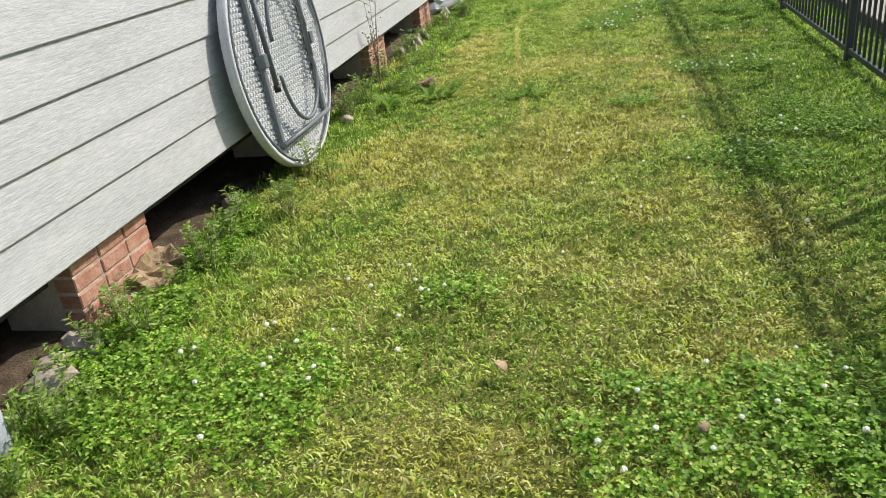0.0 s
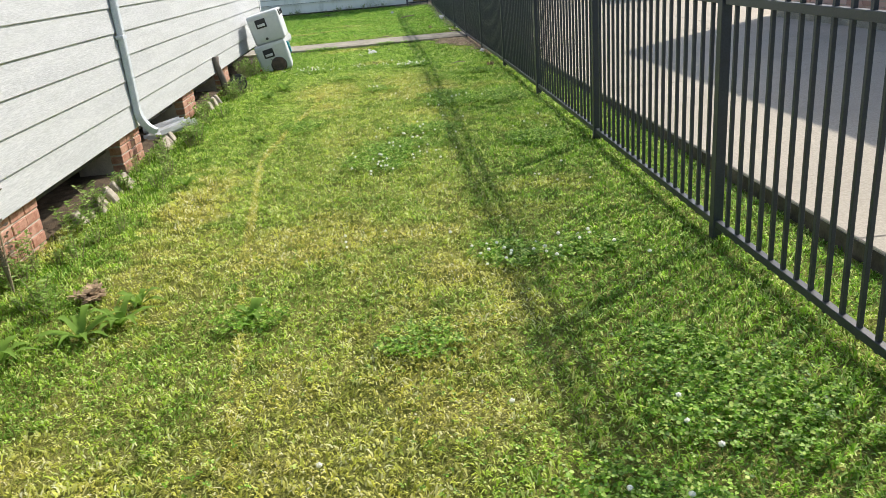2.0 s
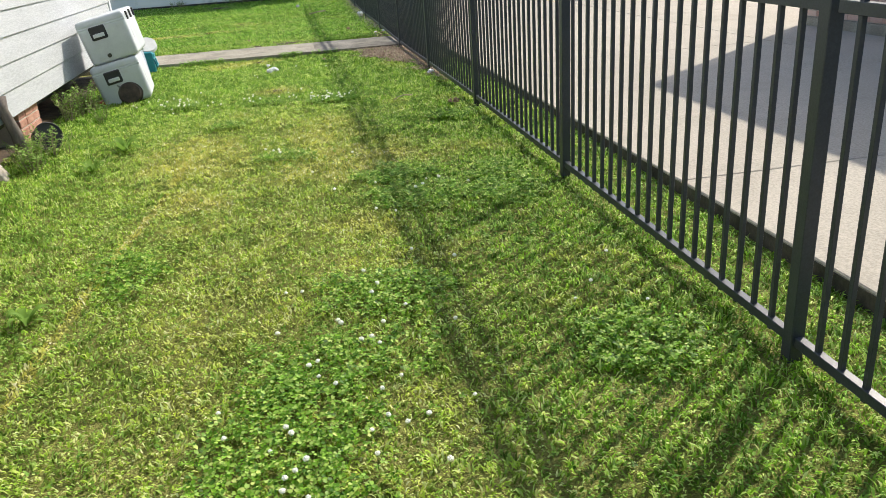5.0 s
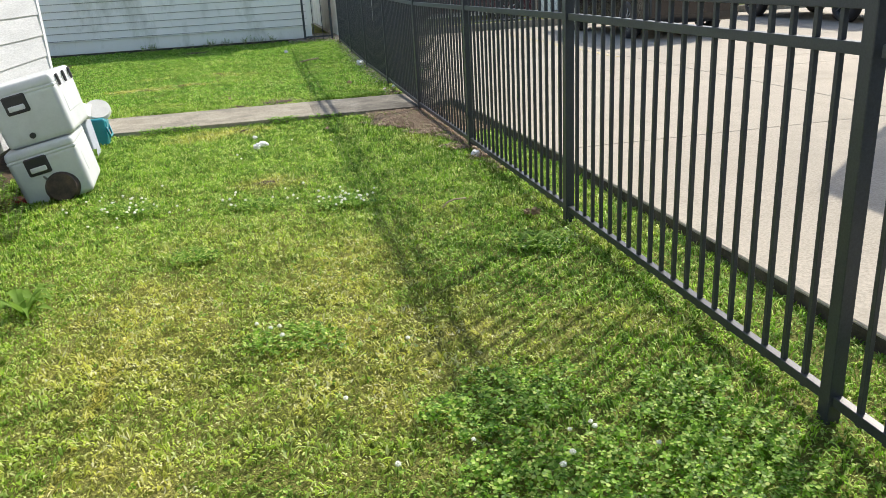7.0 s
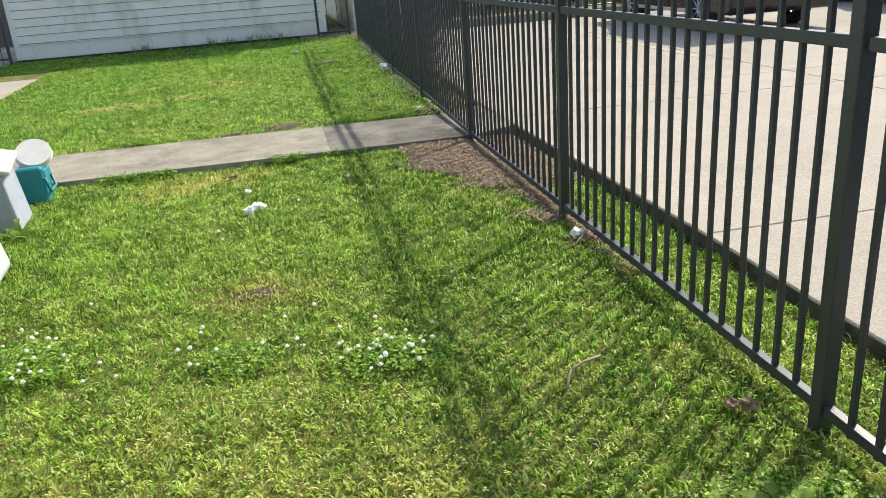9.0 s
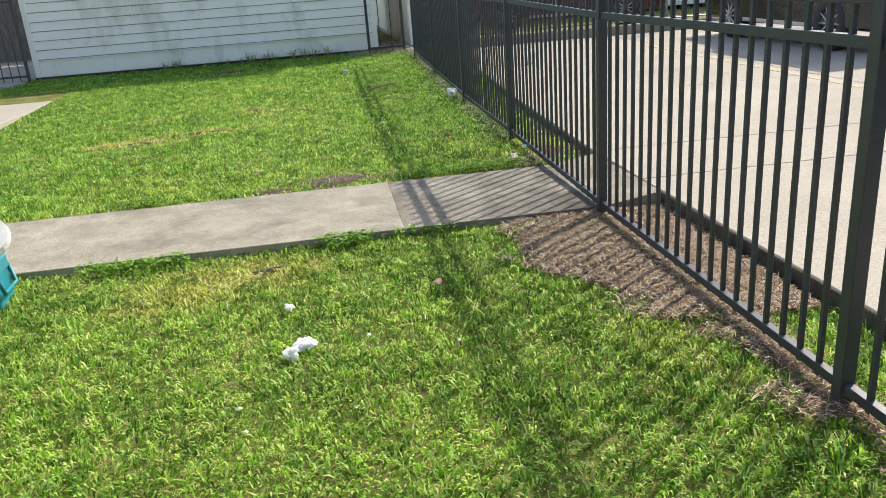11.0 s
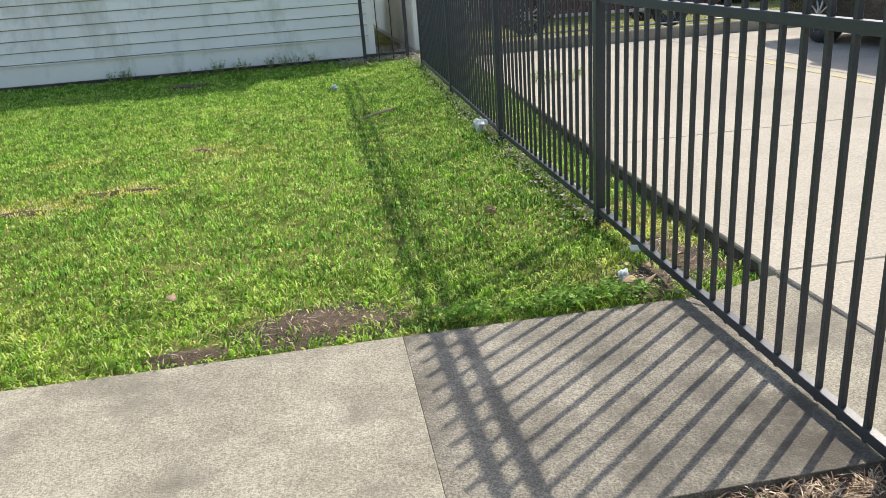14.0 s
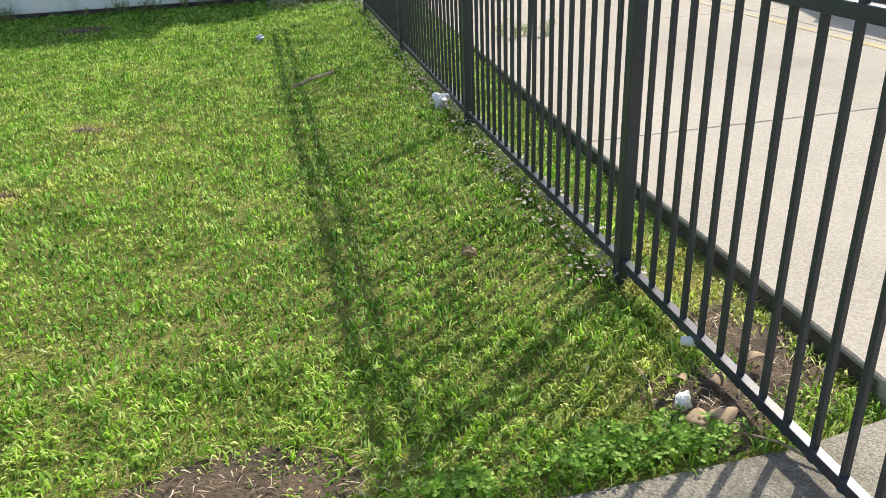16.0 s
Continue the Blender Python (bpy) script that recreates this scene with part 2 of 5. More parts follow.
# concrete path, parking slab and kerb
path = tagged(part("concrete_path", boxm(-4.6, 0.189, PATH_Y0, PATH_Y1, 0.05, PATH_Z, 0.003), concrete_mat), "weathered grey concrete path across the lawn", "path", kind="structure")
part("path_slab", boxm(0.1895, FENCE_X + 0.03, PATH_Y0, PATH_Y1, 0.05, PATH_Z - 0.0006, 0.002), grimy_mat, path, "darker stained path slab by the fence")
bm = bmesh.new()
ap = [bm.verts.new(p) for x, z in ((FENCE_X + 0.034, PATH_Z - 0.003), (KERB_X - 0.004, 0.328)) for p in ((x, PATH_Y0, z), (x, PATH_Y1, z), (x, PATH_Y1, 0.05), (x, PATH_Y0, 0.05))]
for q in ((0, 4, 5, 1), (1, 5, 6, 2), (3, 7, 4, 0), (0, 1, 2, 3), (7, 6, 5, 4), (2, 6, 7, 3)):
    bm.faces.new([ap[k] for k in q])
bmesh.ops.recalc_face_normals(bm, faces=bm.faces)
part("path_apron", bm, concrete_mat, path, "sloping concrete apron under the fence")
slab = tagged(part("parking_slab", boxm(KERB_X + 0.12, 40, -30, PATH_Y0 + 0.3, -0.5, SLAB_Z - 0.05), kerb_mat), "pale concrete parking slab with dark joints and a shade-toned edge", "pavement", kind="structure")


def kerb_x(y):
    """The slab's edge, nearest the fence at the path."""
    return np.interp(y, [6.2, 15.5, 18.6, PATH_Y1, 21.9, 22.6, 26.3, 29.0], [1.965, 1.965, 1.885, 1.87, 1.91, 1.95, 2.15, 2.25])


def slab_panel(c):
    """A slab from four corners, counter-clockwise."""
    bm = bmesh.new()
    top = [bm.verts.new((x, y, SLAB_Z)) for x, y in c]
    low = [bm.verts.new((x, y, SLAB_Z - 0.16)) for x, y in c]
    bm.faces.new(top)
    bm.faces.new(list(reversed(low)))
    for k in range(len(c)):
        bm.faces.new((top[k], low[k], low[(k + 1) % len(c)], top[(k + 1) % len(c)]))
    bmesh.ops.recalc_face_normals(bm, faces=bm.faces)
    bmesh.ops.bevel(bm, geom=[e for e in bm.edges if all(v.co.z > SLAB_Z - 0.01 for v in e.verts)], offset=0.007, segments=1, affect="EDGES")
    return bm


SLAB_JOINTS = [-30, -8.0, -3.2, 1.5, 6.2, 10.9, 15.5, 19.05]
for xa, xb in ((KERB_X, 5.49), (5.50, 11.0), (11.01, 40)):
    for ya, yb in zip(SLAB_JOINTS, SLAB_JOINTS[1:]):
        x0, x1 = (float(kerb_x(ya)), float(kerb_x(yb))) if xa == KERB_X else (xa, xa)
        part("slab_panel", slab_panel([(x0, ya + 0.004), (xb, ya + 0.004), (xb, yb - 0.004), (x1, yb - 0.004)]), drive_mat, slab)
for xb0, xb1 in ((0, 5.49), (5.50, 11.0), (11.01, 40)):
    for ya, yb in ((19.054, 19.966), (19.974, 22.596), (22.604, 26.296), (26.304, 29.2)):
        xa0, xa1 = (float(kerb_x(ya)), float(kerb_x(yb))) if xb0 == 0 else (xb0, xb0)
        part("slab_panel", slab_panel([(xa0, ya), (xb1, ya), (xb1, yb), (xa1, yb)]), drive_mat, slab)
# dark kerb face along the grass strip, its shade put into the colour
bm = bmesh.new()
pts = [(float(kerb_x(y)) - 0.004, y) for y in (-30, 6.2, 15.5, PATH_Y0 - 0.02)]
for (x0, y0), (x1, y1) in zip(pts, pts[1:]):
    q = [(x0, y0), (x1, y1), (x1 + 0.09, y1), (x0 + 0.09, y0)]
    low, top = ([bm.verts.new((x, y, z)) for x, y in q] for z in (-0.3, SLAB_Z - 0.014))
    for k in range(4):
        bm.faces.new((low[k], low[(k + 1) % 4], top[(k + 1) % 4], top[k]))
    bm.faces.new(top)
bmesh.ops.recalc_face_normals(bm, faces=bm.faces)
part("kerb_face", bm, kerb_mat, slab, "kerb face coloured dark for its shade")
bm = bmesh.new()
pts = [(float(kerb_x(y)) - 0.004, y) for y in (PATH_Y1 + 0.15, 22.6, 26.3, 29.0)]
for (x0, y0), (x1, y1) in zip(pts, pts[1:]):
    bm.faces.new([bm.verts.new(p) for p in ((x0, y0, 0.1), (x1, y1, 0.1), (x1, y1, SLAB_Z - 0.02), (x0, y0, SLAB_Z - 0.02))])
part("kerb_face", bm, kerb_mat, slab, "kerb face coloured dark for its shade")
part("painted_line", boxm(5.27, 5.37, 21.5, 27.6, SLAB_Z - 0.01, SLAB_Z + 0.004), yellow_mat, slab, "faded yellow painted line")
slab.matrix_basis = pose(0, 0, -19 * SLAB_FALL, math.degrees(math.atan(SLAB_FALL)))
patio = tagged(part("patio_slab", boxm(-9, -4.35, 19.4, 27.6, 0.1, 0.40, 0.01), drive_mat), "grey concrete patio slab behind the house", "patio", kind="structure")


# ---- fence ----
POST_TOP, TOP_RAIL, MID_RAIL, LOW_RAIL, TIP = 1.468, 1.368, 1.236, 0.082, 1.478
fence = thing("fence", pose(0, 0, 0), "black powder-coated steel picket fence beside the lawn", "fence")
post0 = part("post", boxm(-0.027, 0.027, -0.027, 0.027, -0.3, POST_TOP, 0.003), fence_mat, fence)
cap0 = part("cap", boxm(-0.031, 0.031, -0.031, 0.031, POST_TOP, POST_TOP + 0.018, 0.006), fence_mat, post0)
pick0 = part("picket", boxm(-0.0095, 0.0095, -0.0095, 0.0095, 0.05, TIP, 0.0015), fence_mat, fence)
ends = range(-6, 8)
first_post, first_picket = True, True
for k in ends:
    y = POST_Y + POST_STEP * k
    z = ground_z(FENCE_X, y)
    if first_post:
        post0.matrix_basis = pose(FENCE_X, y, z)
        first_post = False
    else:
        p = again(post0, "post", fence, pose(FENCE_X, y, z))
        again(cap0, "cap", p, pose(0, 0, 0))
    if k == ends[-1]:
        break
    z1 = ground_z(FENCE_X, y + POST_STEP)
    lean = math.degrees(math.atan2(z1 - z, POST_STEP))
    for h, d in ((TOP_RAIL, 0.017), (MID_RAIL, 0.017), (LOW_RAIL, 0.017)):
        part("rail", boxm(-d, d, 0.028, POST_STEP - 0.028, h - 0.019, h + 0.019, 0.002), fence_mat, fence).matrix_basis = pose(FENCE_X, y, z, lean)
    for i in range(19):
        yy = 0.138 + i * (POST_STEP - 0.276) / 18
        m = pose(FENCE_X, y + yy, z + (z1 - z) * yy / POST_STEP)
        if first_picket:
            pick0.matrix_basis = m
            first_picket = False
        elif k == 4 and i == 9:
            again(pick0, "picket", fence, m @ pose(0, 0, 0, 3.2))      # one bent picket
        else:
            again(pick0, "picket", fence, m)

# ---- white house on brick piers ----
H0, HSLOPE = 0.385, 0.010
EXPO = 0.205
house = thing("house", pose(WALL_X, 0, H0, math.degrees(math.atan(HSLOPE))), "white lap-sided house raised on brick piers", "house")
HY0, HY1 = -4.0, 18.5


def board_mesh(length, expo=EXPO, thick=0.016):
    """A lap board along y, its lower edge thick and proud."""
    bm = bmesh.new()
    prof = [(0.0, 0.0), (thick + 0.004, 0.0), (thick + 0.006, 0.004), (0.006, expo + 0.03), (0.0, expo + 0.03)]
    a = [bm.verts.new((x, 0, z)) for x, z in prof]
    b = [bm.verts.new((x, length, z)) for x, z in prof]
    n = len(prof)
    for i in range(n):
        bm.faces.new((a[i], b[i], b[(i + 1) % n], a[(i + 1) % n]))
    bm.faces.new(list(reversed(a)))
    bm.faces.new(b)
    bmesh.ops.recalc_face_normals(bm, faces=bm.faces)
    return bm


part("wall", boxm(-0.14, -0.002, HY0, HY1, 0.02, 3.0), siding_mat, house)
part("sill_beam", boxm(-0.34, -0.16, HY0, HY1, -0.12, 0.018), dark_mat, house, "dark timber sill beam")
b0 = None
for i in range(14):
    m = pose(0, HY0, EXPO * i)
    if b0 is None:
        b0 = part("siding_board", board_mesh(HY1 - HY0 - 0.06), siding_mat, house)
        b0.matrix_basis = m
    else:
        again(b0, "siding_board", house, m)
part("corner_board", boxm(-0.09, 0.03, HY1 - 0.06, HY1 + 0.03, -0.02, 3.0, 0.003), trim_mat, house)
part("end_wall", boxm(-7.0, -0.1, HY1 - 0.14, HY1, 0.0, 3.0), siding_mat, house)
part("eave", boxm(-7.5, 0.35, HY0 - 0.4, HY1 + 0.4, 3.0, 3.12), trim_mat, house)
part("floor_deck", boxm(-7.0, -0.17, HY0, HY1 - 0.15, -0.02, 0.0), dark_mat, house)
bm = bmesh.new()
vs = [bm.verts.new(p) for p in ((0.4, HY0 - 0.4, 3.13), (0.4, HY1 + 0.4, 3.13), (-3.5, HY1 + 0.4, 4.9), (-3.5, HY0 - 0.4, 4.9), (-7.5, HY0 - 0.4, 3.13), (-7.5, HY1 + 0.4, 3.13))]
for q in ((0, 1, 2, 3), (3, 2, 5, 4), (0, 3, 4), (1, 5, 2), (0, 4, 5, 1)):
    bm.faces.new([vs[i] for i in q])
part("roof", bm, roof_mat, house)

# brick piers
PIERS = [0.32, 2.62, 4.92, 7.20, 9.49, 11.78, 14.07]
brick0 = None
pier_rng = random.Random(5)
for y in PIERS:
    g = ground_z(WALL_X, y)
    top = H0 + HSLOPE * y - 0.012
    pier = thing("brick_pier", pose(WALL_X - 0.03, y, 0), "red brick foundation pier under the white house", "pier", "piers under the house", "structure")
    part("mortar", boxm(-0.39, -0.006, 0.006, 0.574, g - 0.1, top - 0.002), mortar_mat, pier)
    rows = max(2, int(math.ceil((top - g + 0.08) / 0.075)))
    for r in range(rows):
        zt = top - 0.075 * r
        for c in range(3):
            m = pose(-0.05 + pier_rng.uniform(-.003, .003), 0.003 + c * 0.195, zt - 0.066)
            if brick0 is None:
                brick0 = part("brick", boxm(-0.05, 0.052, 0, 0.186, 0, 0.064, 0.005), brick_mat, pier)
                brick0.matrix_basis = m
            else:
                again(brick0, "brick", pier, m)

# ---- garage ----
GY, GX0, GX1, GZ = 29.6, -5.45, 0.90, 0.50
garage = thing("garage", pose(GX0, GY, GZ), "weathered white lap-sided garage stained with mildew", "garage")
GW = GX1 - GX0
part("wall", boxm(0.0, GW, 0.004, 6.0, -0.2, 2.6), garage_mat, garage)
part("foundation", boxm(-0.02, GW + 0.02, -0.012, 6.0, -0.3, 0.05), kerb_mat, garage)
part("skirt_board", boxm(0.10, GW - 0.10, -0.012, 0.003, 0.055, 0.33, 0.002), garage_mat, garage)
part("ledge", boxm(0.10, GW - 0.10, -0.04, 0.003, 0.332, 0.352, 0.004), garage_mat, garage)
def grooved_board(length, expo):
    """A board along y with an open groove under its lower edge, coloured grey as lap shade."""
    bm = bmesh.new()
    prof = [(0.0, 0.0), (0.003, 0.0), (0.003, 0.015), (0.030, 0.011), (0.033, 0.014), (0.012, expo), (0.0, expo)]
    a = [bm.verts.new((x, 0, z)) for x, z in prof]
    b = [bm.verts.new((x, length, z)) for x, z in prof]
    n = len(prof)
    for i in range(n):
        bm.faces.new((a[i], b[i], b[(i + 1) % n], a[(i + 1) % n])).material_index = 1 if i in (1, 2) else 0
    bm.faces.new(list(reversed(a)))
    bm.faces.new(b)
    bmesh.ops.recalc_face_normals(bm, faces=bm.faces)
    return bm


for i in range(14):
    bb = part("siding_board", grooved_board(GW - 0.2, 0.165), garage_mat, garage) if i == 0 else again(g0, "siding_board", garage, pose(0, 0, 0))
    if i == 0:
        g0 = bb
        g0.data.materials.append(lap_shade_mat)
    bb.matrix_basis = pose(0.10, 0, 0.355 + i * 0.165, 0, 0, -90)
for x in (0.0, GW - 0.10):
    part("corner_board", boxm(x, x + 0.10, -0.028, 0.004, 0.052, 2.6, 0.003), garage_mat, garage)
part("roof", boxm(-0.5, GW + 0.34, -0.2, 6.2, 2.6, 2.7), roof_mat, garage)

# downspout on the house wall
spout = thing("downspout", pose(WALL_X + 0.022, 9.90, 0), "pale grey metal downspout strapped to the white wall", "downspout")
bm = boxm(0.0, 0.055, -0.037, 0.037, 0.62, 3.3, 0.008)
part("pipe", bm, spout_mat, spout)
bm = bmesh.new()
rings = []
for k in range(7):
    a = k / 6
    ang = radians(62 * a)
    cx, cz = 0.0275 + 0.17 * (1 - math.cos(ang)) + 0.02 * a, 0.63 - 0.24 * math.sin(ang)
    n = Vector((math.cos(ang), 0.0, math.sin(ang)))
    c = Vector((cx, 0.06 * a * a, cz))
    rings.append([bm.verts.new(c + n * u + Vector((0, v, 0))) for u, v in ((-0.028, -0.037), (0.028, -0.037), (0.028, 0.037), (-0.028, 0.037))])
for r0, r1 in zip(rings, rings[1:]):
    for k in range(4):
        bm.faces.new((r0[k], r0[(k + 1) % 4], r1[(k + 1) % 4], r1[k]))
bmesh.ops.recalc_face_normals(bm, faces=bm.faces)
part("elbow", bm, spout_mat, spout)
for z in (1.25, 2.4):
    part("strap", boxm(-0.004, 0.059, -0.06, 0.06, z, z + 0.03, 0.002), spout_mat, spout)

# ---- brick building beyond the parking slab ----
BX, BY = 6.68, 16.5
shop = thing("brick_building", pose(BX, BY, slab_z(11)), "red brick building on a concrete footing", "building")
part("wall", boxm(0.012, 8, -26, -0.012, 0, 4.2), mortar_mat, shop)
part("footing", boxm(-0.03, 8, -26, 0.03, -0.4, 0.17, 0.01), concrete_mat, shop)
part("roof", boxm(-0.06, 8.2, -26.2, 0.02, 4.21, 4.32), roof_mat, shop)
rb = random.Random(3)
bm = bmesh.new()
for r in range(18):
    z = 0.18 + r * 0.075
    for c in range(46):
        y = -9.2 + 0.2 * c + (0.1 if r % 2 else 0)
        if y + 0.19 < 0:
            o = rb.uniform(-0.002, 0.002)
            box(bm, o, 0.014, y, y + 0.19, z, z + 0.065)
    for c in range(10):
        x = 0.2 * c + (0.1 if r % 2 else 0)
        o = rb.uniform(-0.002, 0.002)
        box(bm, x + 0.015, x + 0.2, -0.014, o, z, z + 0.065)


def varied_brick():
    m, nt, b = mat("wall_brick", 0.85)
    geo = nt.nodes.new("ShaderNodeNewGeometry")
    col = ramp(nt, geo.outputs["Random Per Island"], [(0.0, (0.46, 0.27, 0.20)), (0.5, (0.60, 0.39, 0.31)), (1.0, (0.70, 0.54, 0.46))])
    f = tex(nt, coords(nt, obj=False), 90, 3)
    col = mix(nt, 0.35, col, ramp(nt, f, [(0.3, (0.3, 0.3, 0.3)), (0.7, (0.7, 0.7, 0.7))]), "OVERLAY")
    nt.links.new(col, b.inputs["Base Color"])
    bump(nt, b, f, 0.003)
    return m


bricks = part("brickwork", bm, varied_brick(), shop, "weathered red brick courses")
bricks["kind"] = "stuff"
part("corner_post", boxm(-0.06, 0.0, -0.02, 0.06, 0.172, 4.2, 0.006), trim_mat, shop, "white corner pipe")


# ---- parked cars ----
def car_body(l, w, z0, z1, nose):
    """A car's lower body: a side outline drawn out across the width, with rounded edges."""
    bm = bmesh.new()
    out = [(-l / 2, z0 + 0.12), (-l / 2 + 0.05, z0), (l / 2 - 0.1, z0), (l / 2, z0 + 0.2), (l / 2 - 0.03, z0 + nose), (l / 2 - 0.9, z1), (-l / 2 + 0.05, z1)]
    a = [bm.verts.new((-w / 2, y, z)) for y, z in out]
    b = [bm.verts.new((w / 2, y, z)) for y, z in out]
    bm.faces.new(a)
    bm.faces.new(list(reversed(b)))
    for k in range(len(out)):
        bm.faces.new((a[k], b[k], b[(k + 1) % len(out)], a[(k + 1) % len(out)]))
    bmesh.ops.recalc_face_normals(bm, faces=bm.faces)
    bmesh.ops.bevel(bm, geom=bm.edges[:], offset=0.05, segments=2, profile=0.5, affect="EDGES", clamp_overlap=True)
    return bm


def build_car(m, paint, label, l=5.3, base=3.2, w=1.9):
    car = thing("car", m, label, "car", "parked cars")
    part("body", car_body(l, w, 0.30, 1.05, 0.55), paint, car, smooth=False)
    bm = bmesh.new()
    prof = [(-l / 2 + 0.15, 1.04), (-l / 2 + 0.35, 1.72), (0.55, 1.74), (1.35, 1.04)]
    a = [bm.verts.new((-w / 2 + (0.04 if z < 1.2 else 0.16), y, z)) for y, z in prof]
    b = [bm.verts.new((w / 2 - (0.04 if z < 1.2 else 0.16), y, z)) for y, z in prof]
    bm.faces.new(a)
    bm.faces.new(list(reversed(b)))
    for k in range(4):
        bm.faces.new((a[k], b[k], b[(k + 1) % 4], a[(k + 1) % 4]))
    bmesh.ops.recalc_face_normals(bm, faces=bm.faces)
    bmesh.ops.bevel(bm, geom=bm.edges[:], offset=0.06, segments=2, profile=0.5, affect="EDGES", clamp_overlap=True)
    part("cabin", bm, paint, car)
    for s in (-1, 1):
        bm = boxm(s * (w / 2 - 0.085) - 0.02, s * (w / 2 - 0.085) + 0.02, -l / 2 + 0.5, 0.75, 1.12, 1.60, 0.01)
        part("side_window", bm, glass_mat, car, "dark tinted window")
        part("sill_trim", boxm(s * w / 2 - 0.02, s * w / 2 + 0.02, -base / 2 + 0.45, base / 2 - 0.45, 0.30, 0.36, 0.008), rim_mat, car, "bright sill trim")
    for s in (-1, 1):
        for y in (-base / 2, base / 2):
            bm = bmesh.new()
            x = s * (w / 2 - 0.10)
            prof = [(0.20, 0.11), (0.34, 0.11), (0.37, 0.07), (0.37, -0.07), (0.34, -0.11), (0.20, -0.11)]
            seg = 32
            ring = [[bm.verts.new((x + s * d, y + r * math.cos(t), 0.37 + r * math.sin(t))) for r, d in prof] for t in (2 * math.pi * k / seg for k in range(seg))]
            for k in range(seg):
                p, q = ring[k], ring[(k + 1) % seg]
                for i in range(len(prof)):
                    bm.faces.new((p[i], p[(i + 1) % 6], q[(i + 1) % 6], q[i]))
            bmesh.ops.recalc_face_normals(bm, faces=bm.faces)
            wheel = part("wheel", bm, black_mat, car, "black tyre on an alloy rim", smooth=True)
            bm = bmesh.new()
            for k in range(10):
                t = 2 * math.pi * k / 10
                tube(bm, [(x + s * 0.10, y, 0.37), (x + s * 0.10, y + 0.235 * math.cos(t), 0.37 + 0.235 * math.sin(t))], [0.02, 0.014], 5)
            tube(bm, [(x + s * 0.09, y + 0.24 * math.cos(t), 0.37 + 0.24 * math.sin(t)) for t in (2 * math.pi * k / 24 for k in range(25))], 0.014, 5)
            part("rim", bm, rim_mat, wheel, "silver multi-spoke alloy rim")
    return car


build_car(pose(7.80, 25.75, slab_z(25.75), 0.6), car_mat, "black parked car with silver multi-spoke wheels", 4.7, 2.75)
build_car(pose(12.65, 25.8, slab_z(25.8), 0.6), car_mat, "black car parked further off on the slab")
build_car(pose(5.2, 31.8, 0.5, 0, 0, 84), maroon_mat, "maroon car parked behind the low kerb wall", 4.4, 2.6, 1.8)

# low kerb wall, wire fence and pale wall behind the slab
kerbwall = tagged(part("kerb_wall", boxm(1.9, 16, 29.25, 29.45, 0.0, 0.62, 0.015), concrete_mat), "low grey concrete kerb wall at the slab's end", "wall", kind="structure")
wire = thing("wire_fence", pose(0, 29.35, 0.62), "grey galvanised wire fence on the low kerb wall", "fence")
for x in (2.1, 4.4, 6.7, 9.0, 11.3):
    bm = bmesh.new()
    tube(bm, [(x, 0, 0), (x, 0, 1.3)], 0.025, 8)
    part("post", bm, steel_mat, wire)
for z in (0.06, 1.28):
    bm = bmesh.new()
    tube(bm, [(2.1, 0, z), (11.3, 0, z)], 0.016, 6)
    part("rail", bm, steel_mat, wire)
bm = bmesh.new()
for k in range(96):
    x = 2.1 + 0.096 * k
    for d in (-1, 1):
        tube(bm, [(x, 0.004 * d, 0.07), (x + d * 0.6, 0.004 * d, 1.27)], 0.0022, 3, False)
mesh_ = part("wire_mesh", bm, steel_mat, wire, "diamond wire mesh")
mesh_["kind"] = "stuff"
farwall = thing("pale_building", pose(1.75, 36, 0.4), "pale sided building behind the parking slab", "building")
part("wall", boxm(-2.5, 30, 3, 7, 0, 3.2), garage_mat, farwall)
part("roof", boxm(-2.7, 30.2, 2.7, 7.2, 3.2, 3.35), roof_mat, farwall)
neigh = thing("side_building", pose(1.58, 30.0, 0.4), "white lap-sided wall beyond the narrow gate", "building")
part("wall", boxm(0.004, 0.5, 0, 9, 0, 2.8), garage_mat, neigh)
part("footing", boxm(-0.08, 0.5, -0.02, 9, -0.2, 0.14, 0.01), stone_mat, neigh)
nb = None
for i in range(14):
    o = part("siding_board", board_mesh(8.98, 0.18, 0.012), garage_mat, neigh) if nb is None else again(nb, "siding_board", neigh, pose(0, 0, 0))
    nb = nb or o
    o.matrix_basis = pose(0, 9, 0.15 + i * 0.18, 0, 0, 180)


# ---- gates beside the garage ----
def build_gate(m, width, n, label, h=1.5):
    g = thing("metal_gate", m, label, "gate", "black metal gates")
    for x in (0, width):
        part("post", boxm(x - 0.025, x + 0.025, -0.025, 0.025, -0.15, h + 0.1, 0.004), fence_mat, g)
    for z in (0.10, h - 0.1):
        part("rail", boxm(0.026, width - 0.026, -0.016, 0.016, z - 0.018, z + 0.018, 0.003), fence_mat, g)
    for i in range(n):
        x = width * (i + 1) / (n + 1)
        part("picket", boxm(x - 0.008, x + 0.008, -0.008, 0.008, -0.06, h, 0.002), fence_mat, g)
    return g


build_gate(pose(0.70, 29.25, 0.49), 0.66, 2, "narrow black metal gate beside the garage")
build_gate(pose(-7.6, 29.5, 0.50), 2.05, 13, "black metal gate beyond the patio")
tagged(part("gravel_strip", boxm(-9, -5.6, 28.7, 36, 0.3, 0.515), stone_mat), "pale gravel beyond the black gate", "gravel", kind="structure")
tagged(part("wall_behind_gate", boxm(-12, -5.4, 36, 36.3, 0.3, 3), wood_mat), "weathered brown wall far behind the black gate", "wall", kind="structure")


